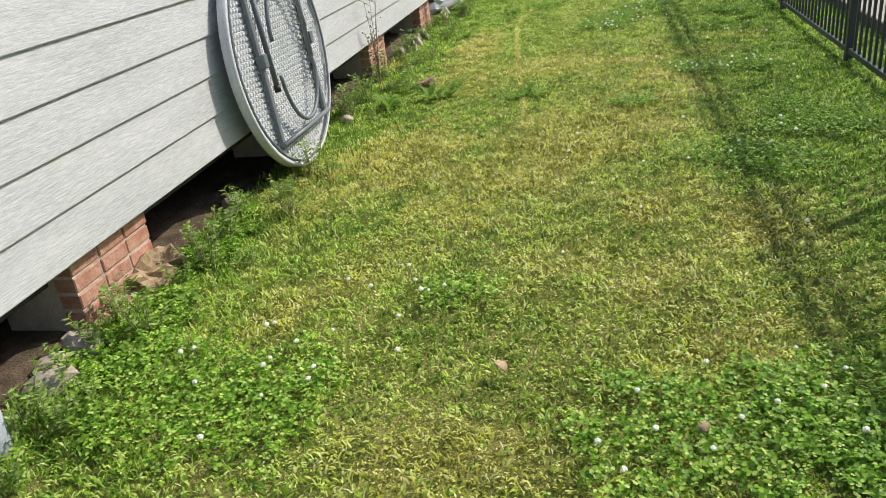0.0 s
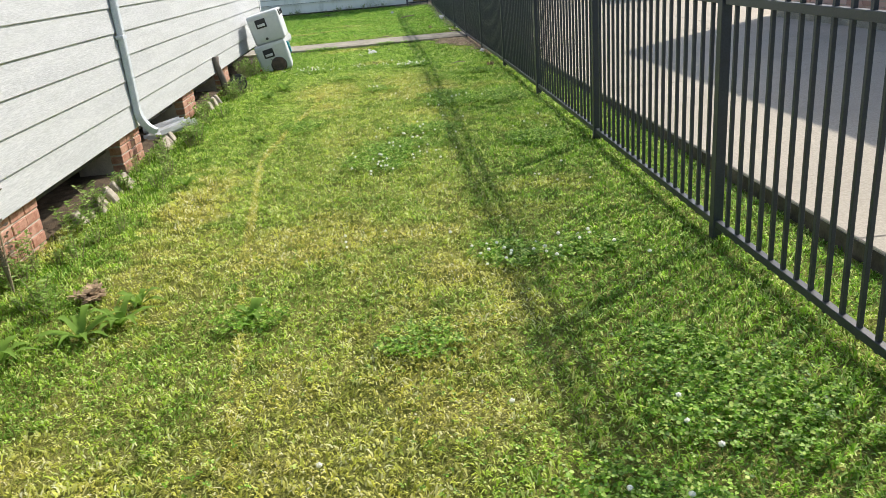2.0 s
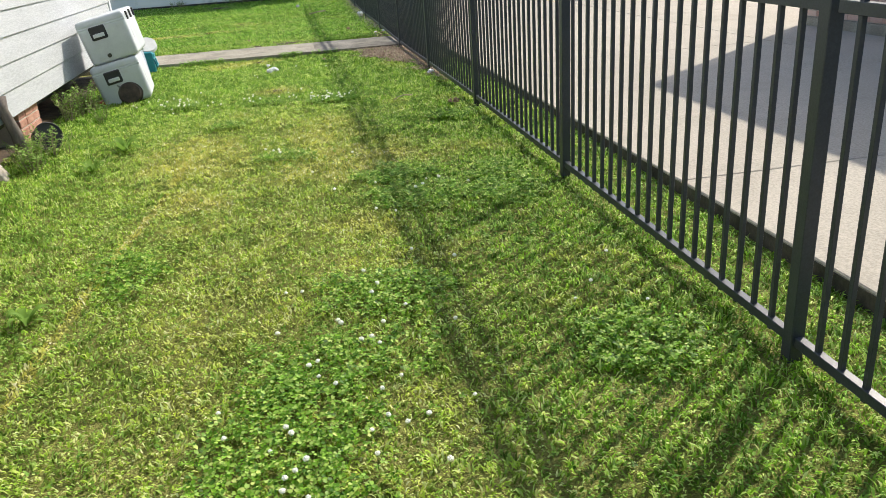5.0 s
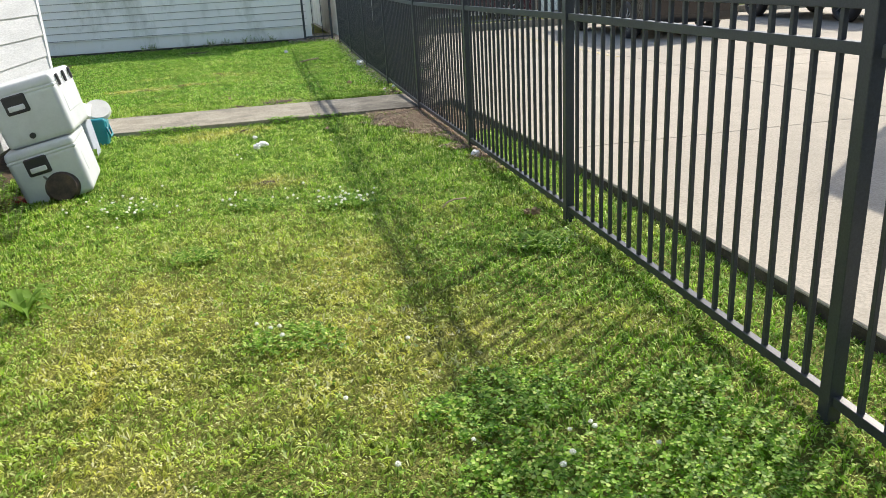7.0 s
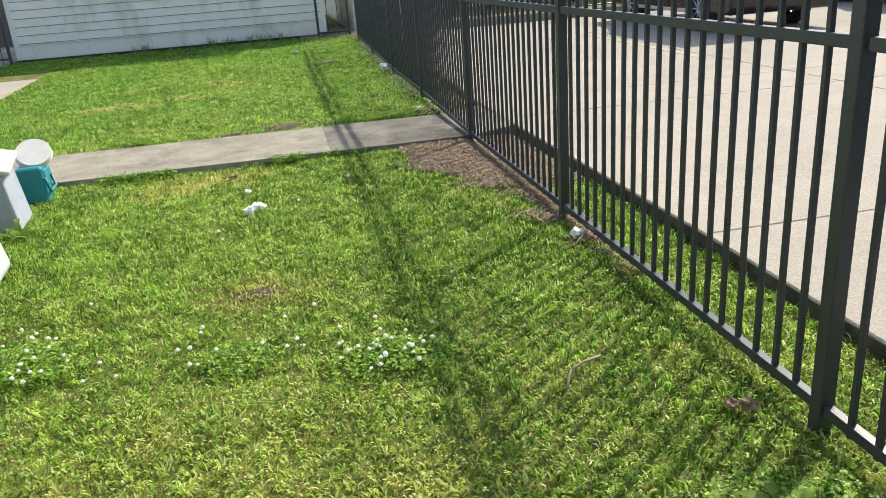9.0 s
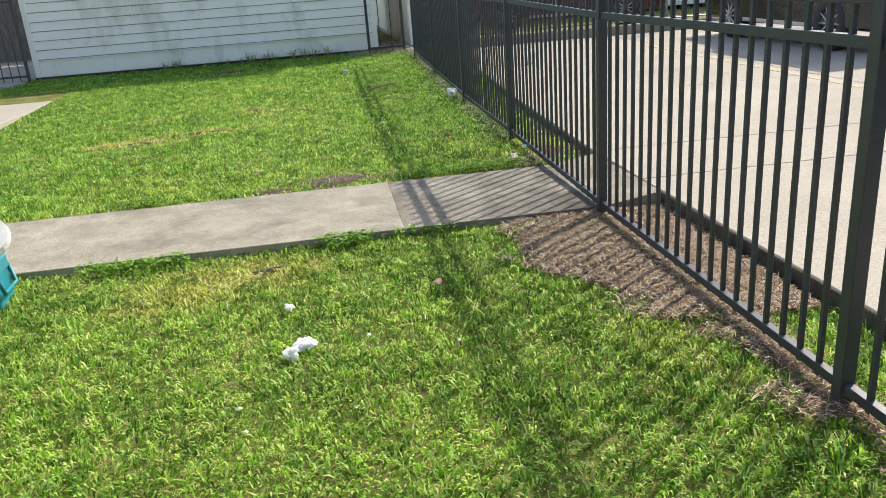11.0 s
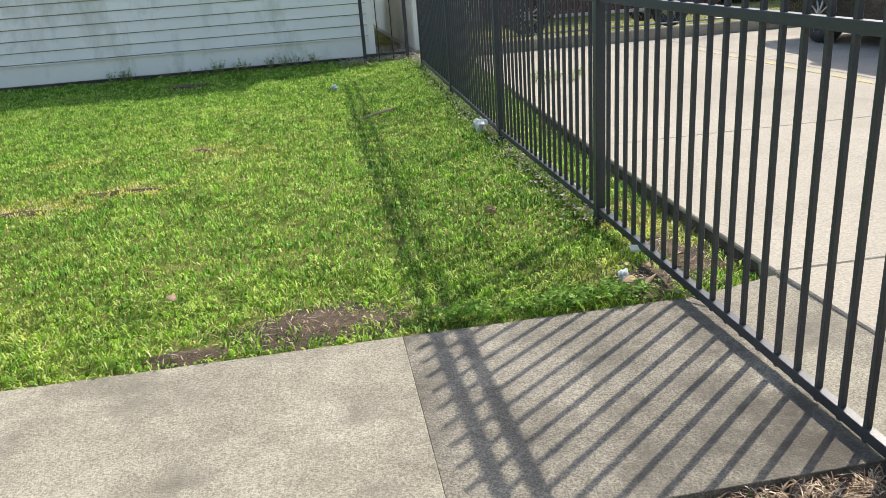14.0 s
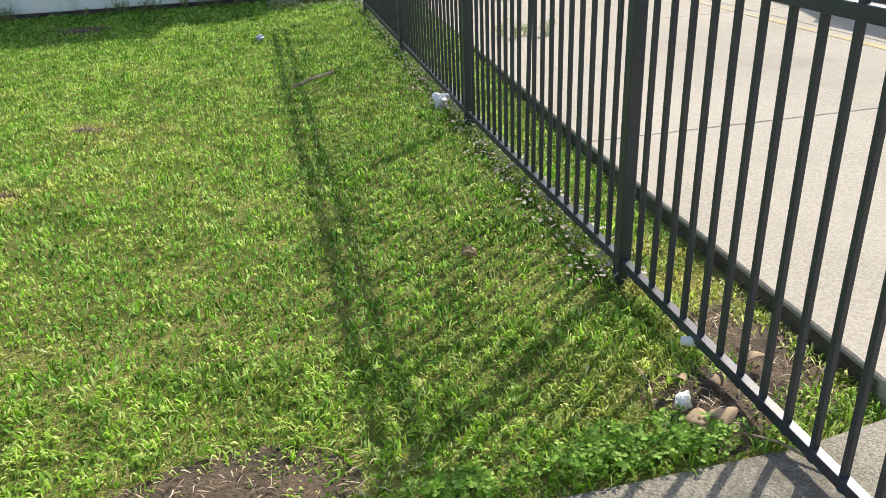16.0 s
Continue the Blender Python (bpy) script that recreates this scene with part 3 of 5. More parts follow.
# ---- stacked coolers ----
def build_cooler(m, label, latches):
    """A large cooler: its end, with the handle, towards -y; its front towards +x."""
    c = thing("cooler", m, label, "cooler", "white coolers stacked by the house")
    w, l, h = 0.52, 0.74, 0.40
    bm = rounded(w, l, h, 0.045, 4)
    for v in bm.verts:
        k = 0.965 + 0.035 * v.co.z / h
        v.co.x, v.co.y = v.co.x * k, v.co.y * k
    soften(part("body", bm, cooler_mat, c))
    bm = rounded(w + 0.002, l + 0.002, 0.082, 0.03, 4)
    for v in bm.verts:
        k = 1.0 - 0.03 * v.co.z / 0.082
        v.co.x, v.co.y, v.co.z = v.co.x * k, v.co.y * k, v.co.z + h - 0.012
    soften(part("lid", bm, cooler_mat, c))
    part("lid_seam", rounded(w - 0.006, l - 0.006, 0.03, 0.012, 2), cooler_mat, c).matrix_basis = pose(0, 0, h - 0.028)
    # raised panels on the front and top
    bm = boxm(w / 2 - 0.03, w / 2 - 0.001, -0.24, 0.22, 0.15, 0.32, 0.006)
    part("front_panel", bm, cooler_mat, c)
    part("foot_panel", boxm(w / 2 - 0.03, w / 2 - 0.008, -0.02, 0.24, 0.05, 0.13, 0.004), cooler_mat, c)
    # handle in the end
    hz = 0.40
    grip = part("handle_recess", boxm(-0.14, 0.03, -l / 2 - 0.010, -l / 2 + 0.02, hz - 0.15, hz - 0.01, 0.01), black_mat, c, "black handle bracket")
    part("handle_grip", boxm(-0.115, 0.005, -l / 2 - 0.026, -l / 2 - 0.011, hz - 0.125, hz - 0.085, 0.006), cooler_mat, grip, "white handle grip")
    bm = bmesh.new()
    tube(bm, [(-0.04, -l / 2 + 0.03, 0.07), (-0.04, -l / 2 - 0.006, 0.07)], 0.022, 12)
    part("drain_plug", bm, black_mat, c, "black drain plug")
    if latches:
        for y in (-0.24, 0.0, 0.24):
            part("latch", boxm(w / 2 + 0.002, w / 2 + 0.020, y - 0.017, y + 0.017, 0.36, 0.45, 0.006), black_mat, c, "black rubber latch")
    return c


LEAN = -12
low = pose(-2.015, 16.24, 0.215, 0, LEAN, 6)
build_cooler(low, "white plastic cooler tilted towards the house wall", False)
build_cooler(low @ pose(0.07, 0.02, 0.473, 0, 0, -4), "white plastic cooler with black latches on another cooler", True)

pan = thing("frying_pan", low @ pose(0.045, -0.395, 0.115, 82, 0, 0) @ Matrix.Scale(0.86, 4), "rusty dark frying pan leaning on a white cooler", "pan")
bm = bmesh.new()
prof = [(0.0, 0.006), (0.118, 0.006), (0.148, -0.04), (0.152, -0.042), (0.122, 0.012), (0.0, 0.012)]
seg = 36
ring = [[bm.verts.new((r * math.cos(t), r * math.sin(t), z)) for r, z in prof[1:5]] for t in (2 * math.pi * k / seg for k in range(seg))]
for k in range(seg):
    p, q = ring[k], ring[(k + 1) % seg]
    for i in range(3):
        bm.faces.new((p[i], p[i + 1], q[i + 1], q[i]))
bm.faces.new([r[0] for r in ring])
bm.faces.new([r[3] for r in reversed(ring)])
bmesh.ops.recalc_face_normals(bm, faces=bm.faces)
part("bowl", bm, pan_mat, pan)
bm = bmesh.new()
tube(bm, [(-0.09, 0.10, -0.02), (-0.13, 0.17, -0.03), (-0.19, 0.28, -0.05)], [0.012, 0.010, 0.014], 8)
part("handle", bm, steel_mat, pan, "bright steel handle")

foam = thing("foam_box", pose(-2.14, 17.65, 0.215, 0, -7, 4), "pale foam box beside the coolers", "box")
bm = rounded(0.24, 0.36, 0.46, 0.02, 2)
part("body", bm, foam_mat, foam)
part("rim_tape", boxm(-0.06, 0.122, -0.184, -0.179, 0.40, 0.45, 0.001), black_mat, foam, "dark tape")
teal = thing("small_cooler", pose(-2.14, 18.36, 0.215, 0, 0, 4), "small teal plastic cooler with an open milky lid", "cooler")
soften(part("body", rounded(0.20, 0.26, 0.30, 0.03), teal_mat, teal))
bm = bmesh.new()
tube(bm, [(0.10, -0.11, 0.21), (0.125, -0.10, 0.10), (0.125, 0.10, 0.10), (0.10, 0.11, 0.21)], 0.012, 8)
part("handle", bm, teal_mat, teal)
part("band", boxm(0.092, 0.110, -0.10, 0.10, 0.19, 0.27, 0.008), teal_mat, teal)
bm = bmesh.new()
bmesh.ops.create_cone(bm, cap_ends=True, segments=28, radius1=0.15, radius2=0.14, depth=0.04)
for v in bm.verts:
    v.co.x *= 0.9
lidm = part("lid", bm, lid_mat, teal, "milky white lid, tipped open")
lidm.matrix_basis = pose(0.03, 0.06, 0.375, 36, 10, 0)
board = thing("foam_board", pose(-2.20, 17.68, 0.69, 8, 14, 10), "yellowed foam board lying on a foam box", "board")
part("panel", rounded(0.34, 0.46, 0.035, 0.01), lid_mat, board)
tray = thing("red_tray", pose(-2.32, 15.95, 0.215, 0, 0, 15), "small red plastic tray in the grass", "tray")
part("body", rounded(0.20, 0.13, 0.05, 0.015), red_mat, tray)

# ---- round folding table ----
R = 0.735
table = thing("folding_table", pose(-2.35, 4.83, 0.08, 0, -4.5, 0), "round white folding table leaning on the house wall, underside out", "table")
bm = bmesh.new()
prof = [(0.0, -0.028), (R - 0.012, -0.028), (R, -0.02), (R, 0.028), (R - 0.012, 0.034), (R - 0.026, 0.03), (R - 0.03, 0.0), (0.0, 0.0)]
seg = 96
ring = [[bm.verts.new((d, r * math.cos(t), R + r * math.sin(t))) for r, d in prof[1:7]] for t in (2 * math.pi * k / seg for k in range(seg))]
for k in range(seg):
    p, q = ring[k], ring[(k + 1) % seg]
    for i in range(5):
        bm.faces.new((p[i], p[i + 1], q[i + 1], q[i])).smooth = True
bm.faces.new([r[0] for r in ring])
bm.faces.new([r[5] for r in reversed(ring)])
bmesh.ops.recalc_face_normals(bm, faces=bm.faces)
part("tabletop", bm, tablewhite_mat, table)
# dimpled underside: rows of small raised cells with dark pits between
bm = bmesh.new()
pitch = 0.038
rows = int(2 * R / (pitch * 0.87)) + 2
for r in range(rows):
    z = -R + r * pitch * 0.87
    for c in range(int(2 * R / pitch) + 2):
        y = -R + c * pitch + (pitch / 2 if r % 2 else 0)
        if math.hypot(y, z) < R - 0.075:
            a = [bm.verts.new((0.002, y + 0.0155 * math.cos(t), R + z + 0.0155 * math.sin(t))) for t in (math.pi * k / 3 for k in range(6))]
            b = [bm.verts.new((0.012, y + 0.011 * math.cos(t), R + z + 0.011 * math.sin(t))) for t in (math.pi * k / 3 for k in range(6))]
            for k in range(6):
                bm.faces.new((a[k], a[(k + 1) % 6], b[(k + 1) % 6], b[k]))
            bm.faces.new(b)
cells = part("dimpled_underside", bm, tablewhite_mat, table, "white moulded honeycomb underside")
cells["kind"] = "stuff"
for s in (-1, 1):
    y = s * 0.40
    bm = bmesh.new()
    box(bm, 0.014, 0.044, y - 0.02, y + 0.02, R - 0.52, R + 0.52, 0.004)
    part("side_rail", bm, tablegrey_mat, table, "grey steel side rail")
    bm = bmesh.new()
    tube(bm, [(0.058, y - s * 0.055, R + 0.52), (0.058, y - s * 0.075, R - 0.16)], 0.017, 10)
    leg = part("leg", bm, tablegrey_mat, table, "grey folded leg")
    bm = bmesh.new()
    tube(bm, [(0.058, y - s * 0.074, R - 0.15), (0.058, y - s * 0.076, R - 0.19)], 0.021, 10)
    part("foot_cap", bm, black_mat, leg, "dark rubber foot cap")
    part("hinge", boxm(0.014, 0.072, y - 0.026, y + 0.026, R - 0.03, R + 0.05, 0.004), tablegrey_mat, table, "grey steel hinge plate")
bm = bmesh.new()
tube(bm, [(0.05, -0.43, R - 0.50), (0.05, 0.43, R - 0.50)], 0.017, 8)
part("cross_bar", bm, tablegrey_mat, table, "grey cross bar")
for s in (-1, 1):
    bm = bmesh.new()
    tube(bm, [(0.085, 0.285 * math.cos(t), R + s * (0.10 + 0.34 * math.sin(t))) for t in (math.pi * k / 20 for k in range(21))], 0.013, 8)
    part("leg_hoop", bm, tablegrey_mat, table, "grey bent tube leg")
bm = bmesh.new()
tube(bm, [(0.03, (R - 0.042 + 0.004 * (k % 2)) * math.cos(t), R + (R - 0.042 + 0.004 * (k % 2)) * math.sin(t)) for k, t in ((k, 2 * math.pi * k / 96) for k in range(97))], 0.008, 6, False)
part("rim_cord", bm, tablegrey_mat, table, "grey rim seam")


# ---- rubble and clutter along the house ----
def lump(name, m, size, material, label, category, group="", seed=0, rough=0.35, sub=2):
    bm = bmesh.new()
    bmesh.ops.create_icosphere(bm, subdivisions=sub, radius=1)
    for v in bm.verts:
        n = noise.noise(v.co * 1.7 + Vector((seed * 7.1, 0, 0)))
        v.co *= 1 + rough * n
        v.co = Vector((v.co.x * size[0], v.co.y * size[1], v.co.z * size[2]))
    ob = part(name, bm, material)
    ob.matrix_basis = m
    return tagged(ob, label, category, group)


rr = random.Random(11)
for k, (x, y, s) in enumerate(((-2.50, 2.50, 0.10), (-2.46, 2.22, 0.11), (-2.56, 2.36, 0.07), (-2.55, 4.05, 0.09), (-2.50, 3.90, 0.06), (-2.62, 5.72, 0.08), (-2.36, 5.75, 0.06))):
    lump("rubble_stone", pose(x, y, ground_z(x, y) + 0.02, rr.uniform(0, 30), rr.uniform(0, 30), rr.uniform(0, 360)), (s, s * 0.7, s * 0.55), stone_mat, "pale broken concrete lump by the foundation", "stone", "rubble along the house", k)
edge0 = None
for y0, n in ((8.15, 9), (10.35, 4), (12.45, 6)):
    for k in range(n):
        y = y0 + 0.125 * k
        m = pose(-2.40 + rr.uniform(-0.03, 0.03), y, ground_z(0, y) - 0.02, rr.uniform(-12, 12), -28 + rr.uniform(-10, 10), rr.uniform(-12, 12))
        if edge0 is None:
            edge0 = thing("edging_block", m, "weathered grey-brown edging block leaning by the foundation", "block", "edging blocks along the house")
            part("block", boxm(-0.022, 0.022, -0.042, 0.042, 0, 0.13, 0.008), stone_mat, edge0)
        else:
            copy_thing(edge0, m)
for k, (x, y, a) in enumerate(((-2.58, 11.0, 8), (-2.50, 11.12, -4), (-2.64, 11.2, 14), (-2.45, 10.95, 20))):
    g = thing("gutter_piece", pose(x, y, ground_z(x, y) + 0.03 + 0.02 * k, 6, 0, a - 60), "broken white gutter piece under the house", "gutter piece", "gutter pieces")
    bm = bmesh.new()
    pr = [(-0.05, 0.05), (-0.05, 0.0), (0.05, 0.0), (0.05, 0.05), (0.045, 0.05), (0.045, 0.005), (-0.045, 0.005), (-0.045, 0.05)]
    aa = [bm.verts.new((u, -0.22, v)) for u, v in pr]
    bb = [bm.verts.new((u, 0.22, v)) for u, v in pr]
    for i in range(8):
        bm.faces.new((aa[i], bb[i], bb[(i + 1) % 8], aa[(i + 1) % 8]))
    bm.faces.new(aa), bm.faces.new(list(reversed(bb)))
    bmesh.ops.recalc_face_normals(bm, faces=bm.faces)
    part("channel", bm, trim_mat, g)
stub = thing("wooden_post", pose(-2.40, 13.55, 0.18, 0, -8, 20), "weathered brown post stub leaning on the white wall", "post")
bm = bmesh.new()
tube(bm, [(0, 0, 0), (0.01, 0, 0.25), (-0.01, 0.01, 0.45), (0.0, 0.02, 0.56)], [0.05, 0.045, 0.04, 0.055], 10)
part("stem", bm, wood_mat, stub)
bucket = thing("black_bucket", pose(-2.38, 13.95, 0.30, 78, 0, 35) @ Matrix.Scale(0.75, 4), "black plastic bucket lying by the wall", "bucket")
bm = bmesh.new()
tube(bm, [(0, 0, 0), (0, 0, 0.02), (0, 0, 0.26), (0, 0, 0.28)], [0.10, 0.11, 0.14, 0.15], 20)
part("body", bm, black_mat, bucket)
bm = bmesh.new()
tube(bm, [(0.15 * math.cos(t), 0.15 * math.sin(t), 0.28) for t in (2 * math.pi * k / 24 for k in range(25))], 0.008, 6)
part("rim", bm, black_mat, bucket)
jug = thing("plastic_jug", pose(-2.44, 1.86, 0.05), "bluish white plastic jug in the weeds", "jug")
bm = bmesh.new()
tube(bm, [(0, 0, 0), (0, 0, 0.02), (0, 0, 0.20), (0, 0, 0.26), (0, 0, 0.29)], [0.07, 0.085, 0.085, 0.04, 0.025], 20)
part("body", bm, foam_mat, jug)

# litter on the lawn
for k, (x, y, s, sz, mt, lb, ct) in enumerate((
        (-0.47, 17.20, 0.034, 0.028, paper_mat, "crumpled white paper on the grass", "litter"),
        (-0.42, 17.27, 0.042, 0.028, paper_mat, "crumpled white paper on the grass", "litter"),
        (1.40, 15.90, 0.045, 0.025, paper_mat, "white paper scrap by the fence", "litter"),
        (1.38, 23.95, 0.065, 0.05, paper_mat, "white plastic bag at the fence", "litter"),
        (-0.50, 17.72, 0.022, 0.015, paper_mat, "white paper scrap on the grass", "litter"),
        (1.26, 20.22, 0.026, 0.03, paper_mat, "crumpled white paper by the path", "litter"),
        (0.14, 26.92, 0.05, 0.03, foam_mat, "pale blue scrap on the grass", "litter"),
        (1.24, 14.05, 0.026, 0.02, deadleaf_mat, "brown dried clod on the grass", "clod"),
        (1.29, 14.02, 0.030, 0.022, deadleaf_mat, "brown dried clod on the grass", "clod"),
        (0.91, 21.46, 0.03, 0.02, deadleaf_mat, "brown dried clod on the grass", "clod"),
        (-2.56, 3.06, 0.15, 0.09, deadleaf_mat, "grey-brown clump of dead leaves by a brick pier", "leaf clump"),
        (-2.50, 3.20, 0.10, 0.08, deadleaf_mat, "grey-brown clump of dead leaves by a brick pier", "leaf clump"))):
    lump("litter" if ct == "litter" else ct.replace(" ", "_"), pose(x, y, ground_z(x, y) + 0.028 + sz * 0.3, 4 * (k % 3), 5 * (k % 2), 40 * k), (s, s * 0.75, sz), mt, lb, ct, "", k, 0.9, 3)


def stick(name, pts, r, label):
    bm = bmesh.new()
    tube(bm, [(x, y, ground_z(x, y) + h) for x, y, h in pts], r, 6)
    return tagged(part(name, bm, twig_mat), label, "stick")


stick("twig", [(0.74, 14.30, 0.05), (0.80, 14.42, 0.05), (0.86, 14.45, 0.055), (0.95, 14.50, 0.04)], 0.006, "pale curved twig on the grass")
stick("twig", [(0.34, 24.68, 0.06), (0.50, 24.85, 0.07), (0.70, 25.02, 0.07)], 0.014, "pale broken stick on the grass")
stick("twig", [(1.33, 20.06, 0.03), (1.43, 19.98, 0.03), (1.52, 19.82, 0.02)], 0.005, "thin brown twig beside the path")


def curled_leaf(m, s, label):
    bm = bmesh.new()
    n = 7
    row = []
    for i in range(n):
        a = i / (n - 1)
        w = 0.42 * math.sin(math.pi * (0.06 + 0.9 * a)) * s
        z = 0.12 * s * math.sin(math.pi * a)
        row.append([bm.verts.new((k * w, (a - 0.5) * s, z + abs(k) * 0.35 * w)) for k in (-1, 0, 1)])
    for p, q in zip(row, row[1:]):
        for k in range(2):
            bm.faces.new((p[k], p[k + 1], q[k + 1], q[k]))
    ob = part("fallen_leaf", bm, deadleaf_mat, smooth=True)
    sol = ob.modifiers.new("thick", "SOLIDIFY")
    sol.thickness = 0.0015
    ob.matrix_basis = m
    return tagged(ob, label, "leaf", "fallen leaves")


for x, y, s, a in ((0.25, 17.77, 0.065, 30), (1.25, 20.11, 0.085, 70), (1.33, 20.10, 0.10, 150), (1.40, 20.28, 0.07, 10), (1.30, 20.32, 0.06, 200), (1.60, 20.35, 0.07, 80), (-0.85, 20.62, 0.06, 40), (1.55, 18.3, 0.07, 20), (-0.15, 2.05, 0.04, 20), (-0.78, 2.35, 0.06, 60)):
    curled_leaf(pose(x, y, ground_z(x, y) + 0.045, rr.uniform(-20, 20), rr.uniform(-20, 20), a), s, "curled brown fallen leaf")
cup = thing("paper_cup", pose(1.42, 20.52, 0.32, 80, 0, 50), "crushed white paper cup at the fence", "cup")
bm = bmesh.new()
tube(bm, [(0, 0, 0), (0, 0, 0.08)], [0.016, 0.022], 14)
part("body", bm, paper_mat, cup)

# ---- plants ----
def leaf_material(name, dark, mid, light, through=0.4, rough=0.6):
    m, nt, b = mat(name, rough, 0, 0.18)
    a = nt.nodes.new("ShaderNodeAttribute")
    a.attribute_name = "dry"
    c = nt.nodes.new("ShaderNodeAttribute")
    c.attribute_name = "tone"
    geo = nt.nodes.new("ShaderNodeNewGeometry")
    g = ramp(nt, geo.outputs["Random Per Island"], [(0.0, dark), (0.5, mid), (0.85, light), (1.0, tuple(min(1, 1.22 * x + 0.03) for x in light))])
    d = ramp(nt, geo.outputs["Random Per Island"], [(0.0, (0.30, 0.29, 0.05)), (0.4, (0.57, 0.57, 0.12)), (0.75, (0.78, 0.74, 0.26)), (1.0, (0.90, 0.85, 0.54))])
    col = mix(nt, a.outputs["Fac"], g, d)
    col = mix(nt, 0.65, col, ramp(nt, c.outputs["Fac"], [(0.2, (0.12, 0.16, 0.10)), (0.5, (0.5, 0.5, 0.5)), (0.8, (0.93, 0.92, 0.82))]), "OVERLAY")
    nt.links.new(col, b.inputs["Base Color"])
    tr = nt.nodes.new("ShaderNodeBsdfTranslucent")
    nt.links.new(col, tr.inputs[0])
    ms = nt.nodes.new("ShaderNodeMixShader")
    ms.inputs[0].default_value = through
    nt.links.new(b.outputs[0], ms.inputs[1])
    nt.links.new(tr.outputs[0], ms.inputs[2])
    nt.links.new(ms.outputs[0], nt.nodes["Material Output"].inputs[0])
    return m


def set_values(ob, name, values):
    at = ob.data.attributes.new(name, "FLOAT", "POINT")
    at.data.foreach_set("value", np.asarray(values, np.float32))


grass_mat = leaf_material("grass_blade", (0.085, 0.195, 0.016), (0.265, 0.46, 0.04), (0.53, 0.69, 0.21), 0.5)
lush_mat = leaf_material("lush_grass_blade", (0.06, 0.17, 0.012), (0.225, 0.46, 0.03), (0.46, 0.67, 0.19), 0.5)
clover_mat = leaf_material("clover_leaf", (0.06, 0.16, 0.014), (0.20, 0.39, 0.032), (0.46, 0.62, 0.15), 0.42, 0.45)
weed_mat = leaf_material("weed_leaf", (0.12, 0.23, 0.03), (0.25, 0.41, 0.07), (0.44, 0.58, 0.19), 0.45)
ivy_mat = leaf_material("creeper_leaf", (0.09, 0.21, 0.018), (0.19, 0.37, 0.04), (0.36, 0.55, 0.12), 0.45)
straw_mat, nt_, b_ = mat("dry_straw", 0.85, 0, 0.2)
geo_ = nt_.nodes.new("ShaderNodeNewGeometry")
nt_.links.new(ramp(nt_, geo_.outputs["Random Per Island"], [(0.0, (0.10, 0.065, 0.042)), (0.45, (0.32, 0.225, 0.15)), (0.8, (0.56, 0.43, 0.30)), (1.0, (0.76, 0.66, 0.50))]), b_.inputs["Base Color"])
petal_mat, nt_, b_ = mat("clover_petal", 0.7, 0, 0.1)
b_.inputs["Base Color"].default_value = (0.84, 0.85, 0.70, 1)
b_.inputs["Subsurface Weight"].default_value = 1.0
b_.inputs["Subsurface Radius"].default_value = (1.0, 1.0, 0.9)
b_.inputs["Subsurface Scale"].default_value = 0.02
rng = np.random.default_rng(7)


def soft_noise(x, y, scale, seed):
    """Smooth value noise, 0 to 1."""
    r = np.random.default_rng(seed).random((64, 64))
    u, v = x / scale + 100, y / scale + 100
    i, j = np.floor(u).astype(int), np.floor(v).astype(int)
    fu, fv = u - i, v - j
    fu, fv = fu * fu * (3 - 2 * fu), fv * fv * (3 - 2 * fv)
    g = lambda a, c: r[a % 64, c % 64]
    return (g(i, j) * (1 - fu) + g(i + 1, j) * fu) * (1 - fv) + (g(i, j + 1) * (1 - fu) + g(i + 1, j + 1) * fu) * fv


def blob(x, y, cx, cy, rx, ry):
    """1 in the middle of a ragged patch, 0 outside."""
    d = np.hypot((x - cx) / rx, (y - cy) / ry) + 0.7 * (soft_noise(x, y, 0.12, 31) - 0.5)
    return np.clip(1.6 - 1.6 * d, 0, 1)


DRY = [(-1.2, 3.9, 0.5, 0.4, 0.55), (-0.2, 3.0, 0.4, 0.4, 0.5), (-1.6, 6.9, 0.45, 0.9, 0.6), (0.05, 8.0, 0.25, 0.8, 0.4), (0.1, 11.0, 0.3, 0.45, 0.55), (-1.70, 8.2, 0.35, 1.3, 1.0), (-1.74, 4.8, 0.6, 0.9, 0.75), (-0.9, 4.6, 0.5, 1.0, 0.6), (-0.5, 5.3, 0.7, 0.9, 0.6), (-0.97, 13.0, 0.6, 1.1, 0.6), (0.0, 12.4, 0.6, 0.8, 0.6), (0.05, 13.5, 0.5, 0.9, 0.55), (-0.76, 18.38, 0.65, 0.32, 1.0), (-1.05, 18.2, 0.5, 0.35, 0.8), (-0.35, 15.8, 0.35, 0.3, 0.6), (-1.6, 23.08, 0.8, 0.26, 1.0), (-2.3, 22.75, 0.7, 0.26, 1.0), (-0.9, 24.0, 0.8, 0.3, 0.5), (-1.15, 24.25, 0.35, 0.25, 0.7), (-0.6, 3.3, 0.5, 0.5, 0.45), (-1.4, 3.4, 0.35, 0.4, 0.4), (-0.6, 10.0, 0.5, 1.0, 0.4), (-2.2, 24.2, 0.5, 0.2, 0.5), (1.2, 20.4, 0.36, 0.34, 1.0), (-0.9, 21.2, 0.25, 0.1, 0.4), (1.72, 20.7, 0.35, 0.7, 0.9), (1.1, 16.9, 0.3, 0.6, 0.6)]
